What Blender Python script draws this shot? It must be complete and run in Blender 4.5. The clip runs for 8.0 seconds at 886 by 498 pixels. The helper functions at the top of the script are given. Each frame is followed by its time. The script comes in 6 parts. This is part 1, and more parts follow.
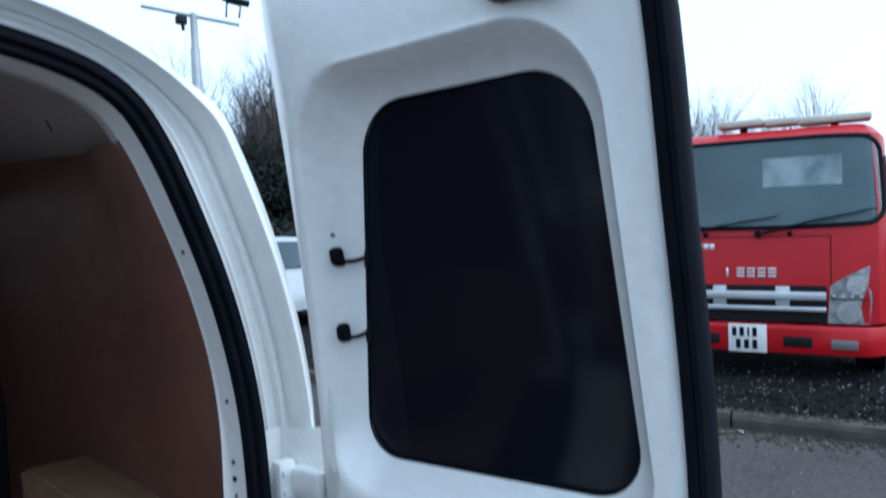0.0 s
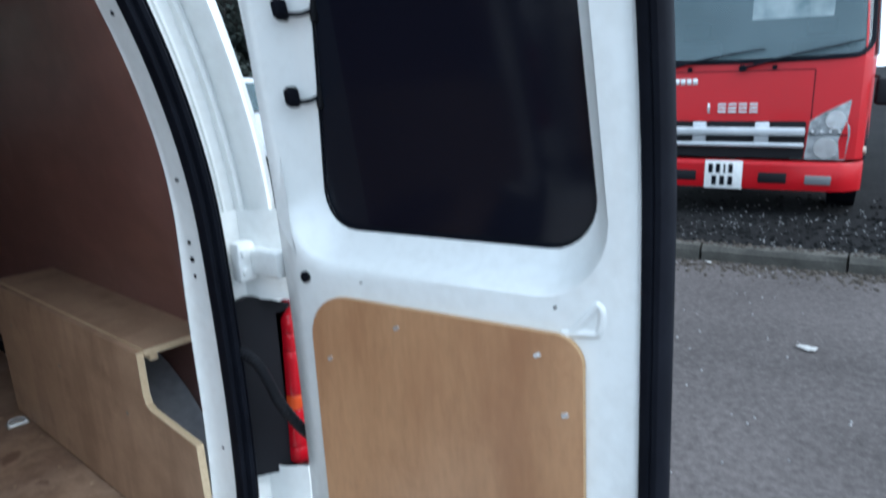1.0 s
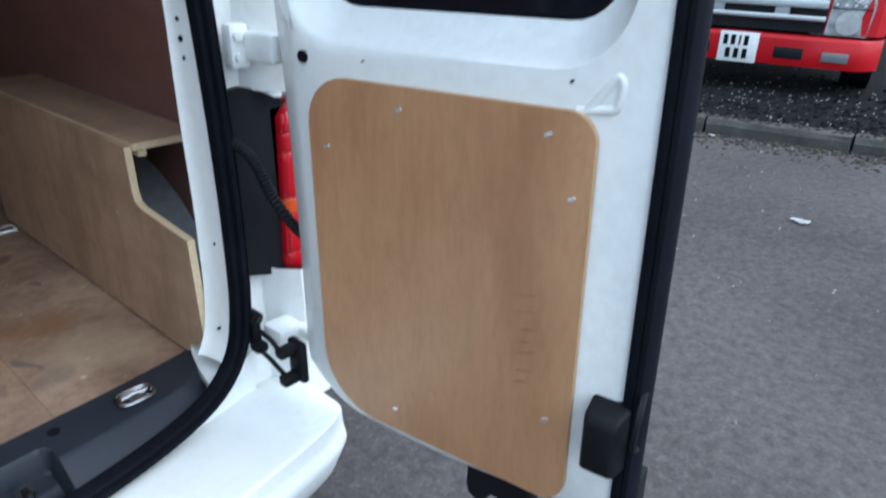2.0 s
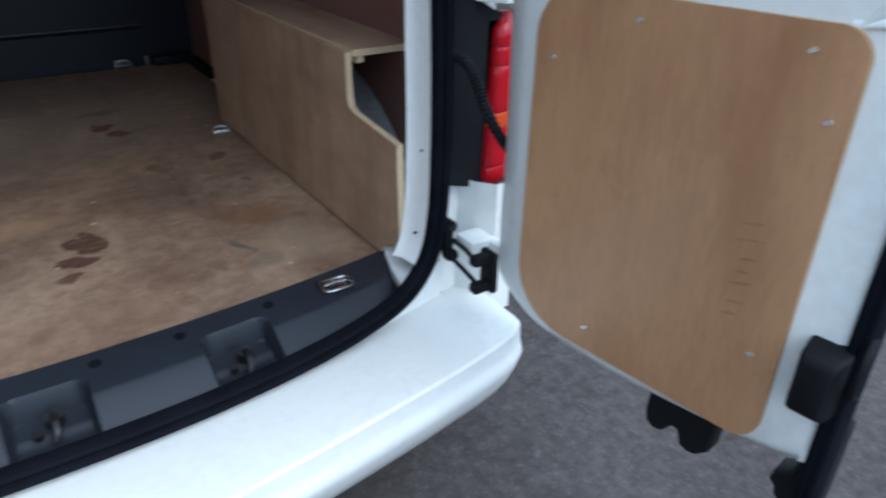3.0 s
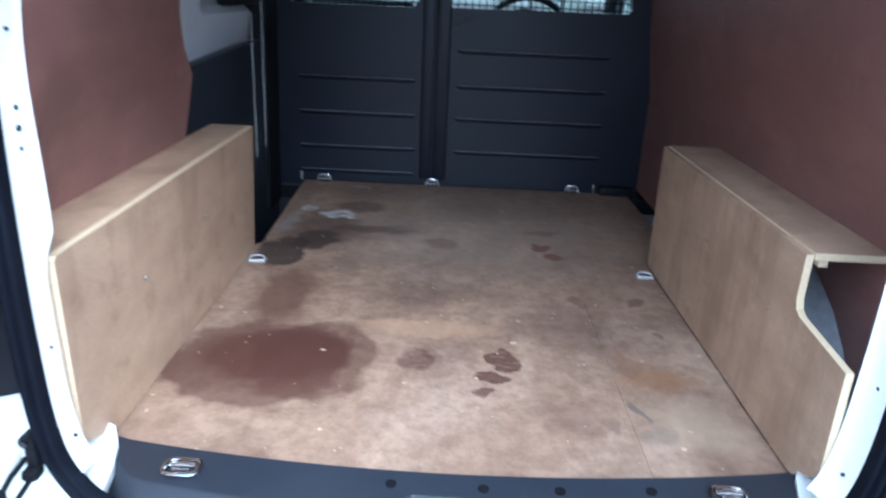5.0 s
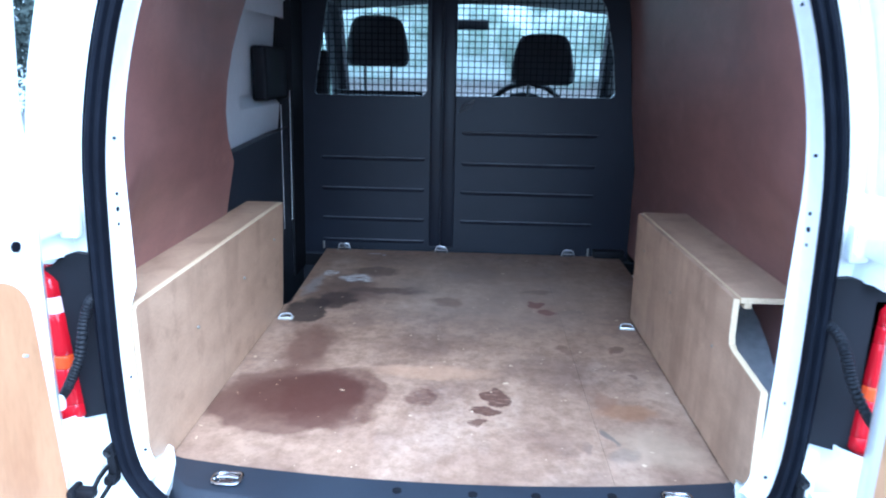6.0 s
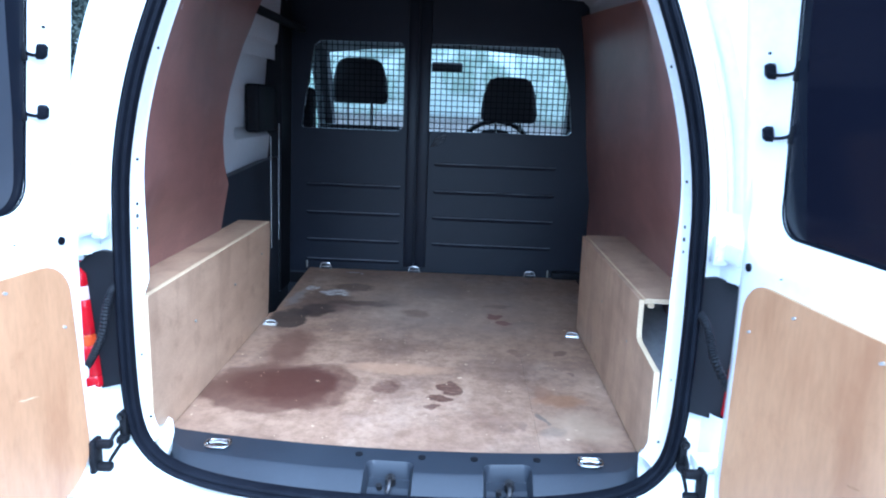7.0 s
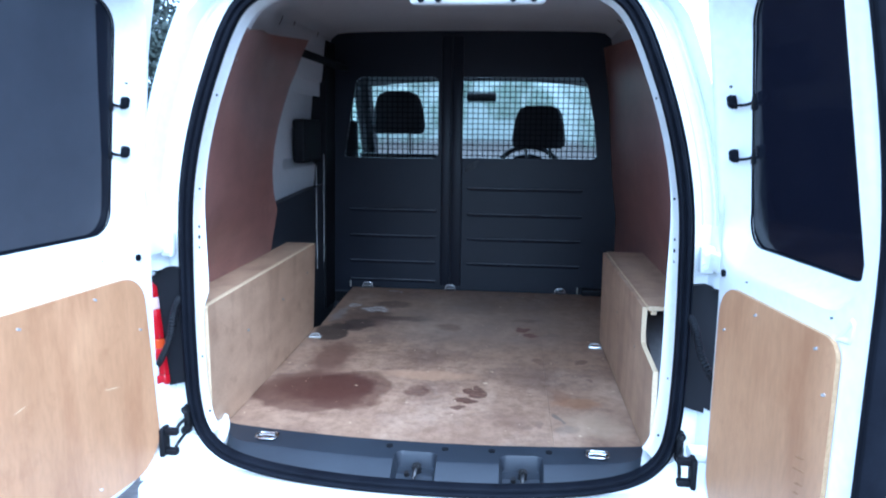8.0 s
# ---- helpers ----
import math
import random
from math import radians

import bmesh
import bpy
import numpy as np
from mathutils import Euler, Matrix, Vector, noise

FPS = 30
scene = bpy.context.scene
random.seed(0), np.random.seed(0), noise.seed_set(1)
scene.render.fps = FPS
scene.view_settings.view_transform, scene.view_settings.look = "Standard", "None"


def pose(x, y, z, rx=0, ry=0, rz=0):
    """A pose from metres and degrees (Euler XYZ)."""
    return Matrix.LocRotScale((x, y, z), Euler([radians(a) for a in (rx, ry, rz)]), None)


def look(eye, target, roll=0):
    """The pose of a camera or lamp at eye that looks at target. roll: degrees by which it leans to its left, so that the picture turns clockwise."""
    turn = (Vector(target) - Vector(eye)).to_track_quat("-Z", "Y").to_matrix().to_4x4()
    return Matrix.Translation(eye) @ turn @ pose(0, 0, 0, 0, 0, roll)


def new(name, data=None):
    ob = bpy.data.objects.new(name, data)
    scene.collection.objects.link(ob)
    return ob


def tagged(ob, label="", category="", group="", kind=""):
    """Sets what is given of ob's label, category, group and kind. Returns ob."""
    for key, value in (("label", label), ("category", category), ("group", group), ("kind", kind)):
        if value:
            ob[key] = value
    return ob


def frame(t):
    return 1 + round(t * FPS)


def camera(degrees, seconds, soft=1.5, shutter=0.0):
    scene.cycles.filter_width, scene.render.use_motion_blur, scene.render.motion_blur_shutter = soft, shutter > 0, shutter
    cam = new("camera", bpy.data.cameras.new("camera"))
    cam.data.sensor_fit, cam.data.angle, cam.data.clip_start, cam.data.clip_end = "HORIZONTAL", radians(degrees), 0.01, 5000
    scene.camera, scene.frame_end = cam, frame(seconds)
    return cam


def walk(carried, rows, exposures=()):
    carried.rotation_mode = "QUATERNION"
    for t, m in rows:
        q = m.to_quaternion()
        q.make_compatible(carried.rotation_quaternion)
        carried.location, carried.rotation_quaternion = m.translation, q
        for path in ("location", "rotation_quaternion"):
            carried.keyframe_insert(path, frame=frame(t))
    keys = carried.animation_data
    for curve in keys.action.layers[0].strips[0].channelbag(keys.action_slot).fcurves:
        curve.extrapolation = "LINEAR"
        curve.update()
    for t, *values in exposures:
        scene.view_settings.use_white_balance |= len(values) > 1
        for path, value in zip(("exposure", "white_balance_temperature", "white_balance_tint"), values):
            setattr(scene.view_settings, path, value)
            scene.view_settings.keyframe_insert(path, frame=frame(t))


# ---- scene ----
cam = camera(65.8, 8.0, soft=2.0, shutter=0.5)
PATH = [
    (0, (0.06, -1.0, 1.428), (1.503, 0.385, 1.403), -2.9),
    (0.5, (0.075, -1.004, 1.374), (1.503, 0.376, 1.132), -2.7),
    (1, (0.098, -0.998, 1.319), (1.524, 0.327, 0.86), -3.1),
    (1.2, (0.099, -1.001, 1.298), (1.516, 0.3, 0.753), -2.6),
    (2.3, (0.09, -0.972, 1.19), (1.382, 0.273, 0.306), 0.6),
    (2.5, (0.073, -0.966, 1.181), (1.299, 0.322, 0.266), 1.0),
    (3, (0.013, -0.952, 1.179), (1.006, 0.5, 0.226), 1.1),
    (3.5, (-0.05, -0.953, 1.178), (0.741, 0.625, 0.237), 2.0),
    (4, (-0.099, -0.943, 1.192), (0.401, 0.751, 0.255), 2.0),
    (4.5, (-0.101, -0.865, 1.235), (0.21, 0.924, 0.395), 3.2),
    (5, (-0.025, -0.901, 1.274), (-0.044, 0.972, 0.574), 2.6),
    (5.2, (-0.007, -0.943, 1.3), (-0.09, 0.939, 0.629), 2.4),
    (6.3, (0.048, -1.257, 1.333), (-0.026, 0.686, 0.866), 0.8),
    (6.5, (0.066, -1.325, 1.336), (-0.002, 0.621, 0.881), 0.7),
    (7, (0.108, -1.442, 1.343), (0.056, 0.514, 0.932), 2.2),
    (7.5, (0.162, -1.549, 1.343), (0.025, 0.406, 0.947), 1.2),
    (8, (0.19, -1.634, 1.358), (-0.009, 0.327, 1.015), 0.7),
]
EXPOSURES = [(t, stops, kelvin, 5) for t, stops, kelvin in ((0.0, 0.65, 5550), (0.5, 1.22, 5800), (1.2, 1.22, 5880), (2.4, 1.0, 5800), (3.5, 0.7, 5600), (4.2, 0.8, 5450), (4.5, 1.22, 5520), (5.0, 2.31, 5080), (6.4, 2.76, 4660), (8.0, 2.22, 4720))]
walk(cam, [(t, look(eye, target, roll)) for t, eye, target, roll in PATH], EXPOSURES)

# ---- world and light: a bright overcast winter sky ----
world = bpy.data.worlds.new("overcast_sky")
scene.world = world
world.use_nodes = True
wn, wl = world.node_tree.nodes, world.node_tree.links
sky = wn.new("ShaderNodeTexSky")
sky.sky_type, sky.sun_disc = "NISHITA", False
sky.sun_elevation, sky.sun_rotation = radians(47), radians(152)
sky.air_density, sky.dust_density = 1.0, 4.0
cloud = wn.new("ShaderNodeMix")
cloud.data_type = "RGBA"
cloud.inputs["Factor"].default_value = 0.82
wl.new(sky.outputs["Color"], cloud.inputs["A"])
cloud.inputs["B"].default_value = (7.0, 8.2, 9.6, 1)
wl.new(cloud.outputs["Result"], wn["Background"].inputs["Color"])
wn["Background"].inputs["Strength"].default_value = 0.118

sun = new("sun", bpy.data.lights.new("sun", "SUN"))
sun.data.energy, sun.data.angle, sun.data.color = 1.3, radians(55), (0.98, 0.985, 1.0)
sun.matrix_world = look((2.7, -7.2, 8.2), (0, 0, 0))


# ---- materials ----
def nodes_of(name):
    m = bpy.data.materials.new(name)
    m.use_nodes = True
    return m, m.node_tree.nodes, m.node_tree.links, m.node_tree.nodes["Principled BSDF"]


def noise_node(n, l, scale, detail=4.0, stretch=(1, 1, 1), rough=0.55):
    co, mp, tx = n.new("ShaderNodeTexCoord"), n.new("ShaderNodeMapping"), n.new("ShaderNodeTexNoise")
    mp.inputs["Scale"].default_value = stretch
    tx.inputs["Scale"].default_value, tx.inputs["Detail"].default_value, tx.inputs["Roughness"].default_value = scale, detail, rough
    l.new(co.outputs["Object"], mp.inputs["Vector"])
    l.new(mp.outputs["Vector"], tx.inputs["Vector"])
    return tx.outputs["Fac"]


def ramp(n, l, fac, lo, hi, a, b):
    r = n.new("ShaderNodeValToRGB")
    r.color_ramp.elements[0].position, r.color_ramp.elements[1].position = lo, hi
    r.color_ramp.elements[0].color, r.color_ramp.elements[1].color = (*a, 1), (*b, 1)
    l.new(fac, r.inputs["Fac"])
    return r.outputs["Color"]


def mix(n, l, fac, a, b, mode="MIX"):
    m = n.new("ShaderNodeMix")
    m.data_type, m.blend_type = "RGBA", mode
    for key, v in (("Factor", fac), ("A", a), ("B", b)):
        if isinstance(v, (int, float)):
            m.inputs[key].default_value = v
        elif isinstance(v, tuple):
            m.inputs[key].default_value = (*v, 1)
        else:
            l.new(v, m.inputs[key])
    return m.outputs["Result"]


def math_node(n, l, op, a, b=None, clamp=False):
    m = n.new("ShaderNodeMath")
    m.operation, m.use_clamp = op, clamp
    for i, v in enumerate((a, b)):
        if v is None:
            continue
        if isinstance(v, (int, float)):
            m.inputs[i].default_value = v
        else:
            l.new(v, m.inputs[i])
    return m.outputs["Value"]


def bump_of(n, l, b, height, strength, distance=0.002):
    bp = n.new("ShaderNodeBump")
    bp.inputs["Strength"].default_value, bp.inputs["Distance"].default_value = strength, distance
    l.new(height, bp.inputs["Height"])
    l.new(bp.outputs["Normal"], b.inputs["Normal"])


def surface(name, a, b, rough=0.5, scale=6.0, fine=80.0, stretch=(1, 1, 1), metal=0.0, bump=0.15, coat=0.0, fine_amount=0.25, rough_var=0.1, depth=0.001, spec=0.5):
    """Two colours blended by broad and fine noise, with matching roughness changes and relief."""
    m, n, l, p = nodes_of(name)
    broad = noise_node(n, l, scale, 5.0, stretch)
    grain = noise_node(n, l, fine, 3.0, stretch)
    col = ramp(n, l, broad, 0.3, 0.7, a, b)
    dark = ramp(n, l, grain, 0.25, 0.75, (1 - fine_amount,) * 3, (1.0, 1.0, 1.0))
    l.new(mix(n, l, 1.0, col, dark, "MULTIPLY"), p.inputs["Base Color"])
    r = math_node(n, l, "MULTIPLY_ADD", broad, rough_var)
    r.node.inputs[2].default_value = rough - rough_var / 2
    l.new(r, p.inputs["Roughness"])
    p.inputs["Metallic"].default_value, p.inputs["Coat Weight"].default_value = metal, coat
    p.inputs["Coat Roughness"].default_value, p.inputs["Specular IOR Level"].default_value = 0.08, spec
    if bump:
        bump_of(n, l, p, grain, bump, depth)
    return m


def paint(name, colour, dirt, amount=0.35, rough=0.3):
    """Gloss vehicle paint with thin road dirt gathered in soft patches."""
    m, n, l, p = nodes_of(name)
    broad, fine = noise_node(n, l, 5.0, 6.0), noise_node(n, l, 60.0, 4.0)
    f = math_node(n, l, "MULTIPLY", broad, fine)
    f = math_node(n, l, "MULTIPLY_ADD", f, 2.2)
    f.node.inputs[2].default_value = -0.45
    f.node.use_clamp = True
    f = math_node(n, l, "MULTIPLY", f, amount)
    l.new(mix(n, l, f, colour, dirt), p.inputs["Base Color"])
    r = math_node(n, l, "MULTIPLY_ADD", f, 0.5)
    r.node.inputs[2].default_value = rough
    l.new(r, p.inputs["Roughness"])
    p.inputs["Coat Weight"].default_value, p.inputs["Coat Roughness"].default_value = 0.35, 0.1
    bump_of(n, l, p, noise_node(n, l, 14.0, 2.0), 0.04, 0.002)
    return m


def plywood(name, light, dark, stretch, rough=0.5, scuff=(0.3, 0.22, 0.16), scuffs=0.5, spec=0.5, runs=0.0):
    """Veneer: long grain figure, soft cloudy tone, scuffs, and damp runs down an upright face."""
    m, n, l, p = nodes_of(name)
    figure = noise_node(n, l, 5.0, 6.0, stretch, 0.6)
    cloudy = noise_node(n, l, 3.0, 4.0)
    pores = noise_node(n, l, 90.0, 3.0, stretch)
    c = ramp(n, l, figure, 0.3, 0.72, light, dark)
    c = mix(n, l, ramp(n, l, cloudy, 0.45, 0.75, (0, 0, 0), (0.5, 0.5, 0.5)), c, dark)
    c = mix(n, l, 1.0, c, ramp(n, l, pores, 0.3, 0.6, (0.9, 0.9, 0.9), (1, 1, 1)), "MULTIPLY")
    marks = noise_node(n, l, 9.0, 8.0, (1, 1, 1), 0.7)
    c = mix(n, l, ramp(n, l, marks, 0.56, 0.72, (0, 0, 0), (scuffs,) * 3), c, scuff)
    if runs:
        damp = noise_node(n, l, 6.5, 5.0, (1, 1.4, 0.34), 0.6)
        c = mix(n, l, ramp(n, l, damp, 0.5, 0.68, (0, 0, 0), (runs,) * 3), c, scuff)
    l.new(c, p.inputs["Base Color"])
    p.inputs["Roughness"].default_value = rough
    p.inputs["Specular IOR Level"].default_value = spec
    bump_of(n, l, p, pores, 0.15, 0.0006)
    return m


def stained_floor(name):
    """Worn plywood floor with spills: ellipses in metres on the floor, edges broken by noise."""
    m, n, l, p = nodes_of(name)
    stretch = (2.6, 0.8, 1)
    figure = noise_node(n, l, 4.0, 6.0, stretch, 0.6)
    c = ramp(n, l, figure, 0.3, 0.72, (0.382, 0.253, 0.17), (0.262, 0.164, 0.109))
    cloudy = noise_node(n, l, 5.0, 6.0, (1, 1, 1), 0.65)
    c = mix(n, l, ramp(n, l, cloudy, 0.44, 0.64, (0, 0, 0), (0.62, 0.62, 0.62)), c, (0.195, 0.118, 0.084))
    grime = noise_node(n, l, 2.4, 7.0, (1, 1, 1), 0.7)
    c = mix(n, l, ramp(n, l, grime, 0.5, 0.64, (0, 0, 0), (0.42, 0.42, 0.42)), c, (0.155, 0.102, 0.078))
    pale = noise_node(n, l, 3.3, 6.0, (1.3, 1, 3), 0.6)
    c = mix(n, l, ramp(n, l, pale, 0.52, 0.72, (0, 0, 0), (0.45, 0.45, 0.45)), c, (0.52, 0.385, 0.29))
    rub = noise_node(n, l, 24.0, 9.0, (1, 1, 1), 0.75)
    c = mix(n, l, 1.0, c, ramp(n, l, rub, 0.37, 0.59, (0.74, 0.71, 0.68), (1.08, 1.08, 1.08)), "MULTIPLY")
    co = n.new("ShaderNodeTexCoord")
    wob = n.new("ShaderNodeTexNoise")
    wob.inputs["Scale"].default_value, wob.inputs["Detail"].default_value = 14.0, 5.0
    l.new(co.outputs["Object"], wob.inputs["Vector"])
    shift = n.new("ShaderNodeVectorMath")
    shift.operation = "MULTIPLY_ADD"
    l.new(wob.outputs["Color"], shift.inputs[0])
    shift.inputs[1].default_value, shift.inputs[2].default_value = (0.1, 0.1, 0), (-0.05, -0.05, 0)
    put = n.new("ShaderNodeVectorMath")
    l.new(co.outputs["Object"], put.inputs[0])
    l.new(shift.outputs["Vector"], put.inputs[1])
    broken = ramp(n, l, noise_node(n, l, 55.0, 3.0, (0.5, 1.6, 1), 0.5), 0.4, 0.52, (0.1, 0.1, 0.1), (1, 1, 1))
    tread = ramp(n, l, noise_node(n, l, 75.0, 2.0, (0.5, 1.5, 1), 0.5), 0.36, 0.46, (0.7, 0.7, 0.7), (1, 1, 1))
    oil, rust, ash, dust = (0.072, 0.026, 0.018), (0.27, 0.125, 0.055), (0.6, 0.57, 0.55), (0.17, 0.11, 0.083)
    for x, y, a, b, colour, strength, soft in (
        (0.05, 1.15, 0.6, 0.5, (0.42, 0.335, 0.27), 0.34, 1.2),
        (-0.06, 0.455, 0.19, 0.05, (0.5, 0.3, 0.18), 0.45, 0.9),
        (-0.395, 0.285, 0.195, 0.182, oil, 0.66, 0.25),
        (-0.285, 0.3, 0.128, 0.168, oil, 0.58, 0.28),
        (-0.36, 0.31, 0.17, 0.125, oil, 0.75, 0.5),
        (-0.5, 0.235, 0.09, 0.1, oil, 0.35, 0.8),
        (-0.415, 0.6, 0.08, 0.19, (0.11, 0.05, 0.034), 0.72, 0.7),
        (-0.42, 1.08, 0.15, 0.22, (0.085, 0.05, 0.038), 0.62, 1.1),
        (0.12, 0.8, 0.26, 0.07, dust, 0.18, 1.1),
        (0.17, 1.36, 0.32, 0.12, dust, 0.28, 1.1),
        (-0.49, 0.88, 0.075, 0.13, (0.04, 0.028, 0.024), 0.85, 0.4),
        (-0.42, 0.99, 0.07, 0.1, (0.045, 0.03, 0.026), 0.75, 0.55),
        (-0.27, 1.1, 0.17, 0.045, (0.06, 0.036, 0.03), 0.55, 0.9),
        (-0.34, 1.325, 0.11, 0.07, (0.06, 0.036, 0.03), 0.6, 0.7),
        (-0.3, 0.8, 0.06, 0.06, dust, 0.5, 0.9),
        (-0.05, 1.0, 0.055, 0.055, oil, 0.4, 0.8),
        (-0.08, 0.31, 0.04, 0.055, oil, 0.6, 0.55),
        (-0.055, 0.35, 0.028, 0.035, oil, 0.4, 0.7),
        (0.09, 0.327, 0.038, 0.044, oil, 0.8, 0.35),
        (0.068, 0.255, 0.032, 0.03, oil, 0.8, 0.4),
        (0.047, 0.2, 0.026, 0.015, oil, 0.75, 0.5),
        (0.238, 1.0, 0.026, 0.04, (0.13, 0.026, 0.022), 0.75, 0.5),
        (0.275, 0.925, 0.034, 0.034, (0.13, 0.026, 0.022), 0.7, 0.5),
        (0.26, 1.14, 0.07, 0.03, oil, 0.4, 0.9),
        (0.29, 0.64, 0.035, 0.035, oil, 0.4, 0.8),
        (0.437, 0.64, 0.026, 0.034, oil, 0.6, 0.7),
        (0.44, 0.47, 0.014, 0.02, oil, 0.5, 0.7),
        (0.43, 0.13, 0.11, 0.1, (0.46, 0.34, 0.23), 0.45, 1.1),
        (0.39, 0.272, 0.085, 0.045, rust, 0.5, 0.8),
        (0.345, 0.32, 0.03, 0.05, (0.2, 0.1, 0.06), 0.5, 0.7),
        (0.335, 0.165, 0.016, 0.045, (0.11, 0.1, 0.09), 0.65, 0.6),
        (0.35, 0.09, 0.03, 0.04, (0.16, 0.14, 0.12), 0.35, 1.0),
        (0.275, 0.11, 0.014, 0.04, dust, 0.6, 0.7),
        (-0.5, 1.29, 0.034, 0.03, ash, 0.95, 0.6),
        (-0.39, 1.225, 0.07, 0.045, ash, 0.95, 0.7),
        (-0.37, 1.57, 0.04, 0.014, ash, 0.7, 0.7),
        (-0.53, 1.15, 0.03, 0.16, (0.34, 0.33, 0.33), 0.4, 1.0),
    ):
        mp = n.new("ShaderNodeMapping")
        mp.vector_type = "TEXTURE"
        mp.inputs["Location"].default_value, mp.inputs["Scale"].default_value = (x, y, 0.58), (a, b, 10)
        l.new(put.outputs["Vector"], mp.inputs["Vector"])
        ln = n.new("ShaderNodeVectorMath")
        ln.operation = "LENGTH"
        l.new(mp.outputs["Vector"], ln.inputs[0])
        mask = ramp(n, l, ln.outputs["Value"], 1 - soft / 2, 1 + soft / 2, (strength,) * 3, (0, 0, 0))
        if colour == ash or (a < 0.042 and y < 0.4 and colour == oil):
            mask = mix(n, l, 1.0, mask, broken if colour == ash else tread, "MULTIPLY")
        c = mix(n, l, mask, c, colour)
    flecks = noise_node(n, l, 38.0, 2.0, (1, 1, 1), 0.5)
    c = mix(n, l, ramp(n, l, flecks, 0.71, 0.73, (0, 0, 0), (0.8, 0.8, 0.8)), c, (0.6, 0.45, 0.3))
    l.new(c, p.inputs["Base Color"])
    r = ramp(n, l, cloudy, 0.3, 0.7, (0.62,) * 3, (0.42,) * 3)
    l.new(r, p.inputs["Roughness"])
    bump_of(n, l, p, noise_node(n, l, 70.0, 4.0, stretch), 0.25, 0.001)
    return m


WHITE = paint("white_van_paint", (0.81, 0.825, 0.81), (0.43, 0.41, 0.36), 0.36)
PRIMER = surface("pale_inner_paint", (0.64, 0.65, 0.67), (0.72, 0.73, 0.75), 0.45, 4.0, 60.0, bump=0.05, fine_amount=0.06)
DOOR_PLY = plywood("honey_plywood", (0.57, 0.319, 0.166), (0.4, 0.209, 0.102), (1.5, 1.5, 0.4), 0.38, (0.29, 0.128, 0.058), 0.5, runs=0.65)
BOX_PLY = plywood("tan_plywood", (0.515, 0.34, 0.22), (0.38, 0.242, 0.153), (3, 1.2, 3), 0.5, (0.22, 0.125, 0.078), 0.6, runs=0.5)
LINING = plywood("red_brown_film_faced_plywood", (0.278, 0.131, 0.105), (0.197, 0.093, 0.076), (1, 1.5, 4), 0.36, (0.33, 0.18, 0.14), 0.45, spec=0.36)
PLY_EDGE = plywood("raw_plywood_edge", (0.74, 0.58, 0.38), (0.58, 0.43, 0.26), (40, 40, 40), 0.7, (0.3, 0.2, 0.1), 0.3)
SCUFF = surface("brown_scuff", (0.3, 0.155, 0.072), (0.4, 0.21, 0.1), 0.6, 60.0, 200.0)
DOOR_EDGE = plywood("cut_door_ply_edge", (0.56, 0.37, 0.2), (0.4, 0.25, 0.12), (40, 40, 40), 0.7, (0.3, 0.2, 0.1), 0.3)
FLOOR_PLY = stained_floor("stained_plywood_floor")
BLACK = surface("black_textured_plastic", (0.006, 0.0064, 0.0085), (0.01, 0.0105, 0.0135), 0.55, 8.0, 400.0, bump=0.3, depth=0.0004, spec=0.18)
GREY_PLASTIC = surface("charcoal_sill_plastic", (0.0175, 0.0215, 0.031), (0.025, 0.0305, 0.042), 0.48, 7.0, 420.0, bump=0.35, depth=0.0004)
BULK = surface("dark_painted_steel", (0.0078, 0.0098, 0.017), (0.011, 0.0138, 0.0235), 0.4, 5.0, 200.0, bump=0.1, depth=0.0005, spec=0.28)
# paler copy of the bulkhead paint, a painted highlight for the pressed ribs
RIB_HIGHLIGHT = surface("rib_highlight_paint", (0.045, 0.05, 0.062), (0.12, 0.126, 0.14), 0.35, 14.0, 120.0, bump=0.1, depth=0.0005)
RUBBER = surface("black_rubber", (0.0045, 0.0053, 0.0088), (0.008, 0.0094, 0.0145), 0.65, 20.0, 200.0, bump=0.15, spec=0.07)
CHROME = surface("bright_zinc", (0.85, 0.85, 0.85), (0.72, 0.72, 0.73), 0.2, 30.0, 200.0, metal=0.55, bump=0.05)
STEEL = surface("dull_steel", (0.3, 0.3, 0.3), (0.2, 0.2, 0.2), 0.4, 30.0, 200.0, metal=1.0, bump=0.1)
FABRIC = surface("dark_seat_fabric", (0.02, 0.021, 0.025), (0.035, 0.036, 0.04), 0.9, 12.0, 500.0, bump=0.5)
HEADLINER = surface("grey_headlining", (0.16, 0.165, 0.17), (0.21, 0.215, 0.22), 0.9, 9.0, 300.0, bump=0.3)
ZINC = surface("dull_zinc_screw", (0.26, 0.24, 0.2), (0.36, 0.34, 0.3), 0.4, 60.0, 200.0, metal=0.3, bump=0.05)
DARK_STEEL = surface("dark_greased_steel", (0.045, 0.045, 0.05), (0.1, 0.1, 0.105), 0.4, 60.0, 200.0, metal=0.9, bump=0.1)
POLISHED = surface("polished_steel", (0.5, 0.5, 0.51), (0.62, 0.62, 0.63), 0.18, 40.0, 200.0, metal=1.0, bump=0.08)
GALV = surface("galvanised_arch_metal", (0.4, 0.405, 0.415), (0.5, 0.505, 0.515), 0.5, 7.0, 60.0, bump=0.05)


def glassy(name, colour, rough=0.05, transmission=0.0, ior=1.45, alpha=1.0):
    m, n, l, p = nodes_of(name)
    tone = noise_node(n, l, 4.0, 4.0)
    r = math_node(n, l, "MULTIPLY_ADD", tone, 0.08)
    r.node.inputs[2].default_value = rough
    l.new(r, p.inputs["Roughness"])
    p.inputs["Base Color"].default_value = (*colour, 1)
    p.inputs["Transmission Weight"].default_value, p.inputs["IOR"].default_value = transmission, ior
    return m


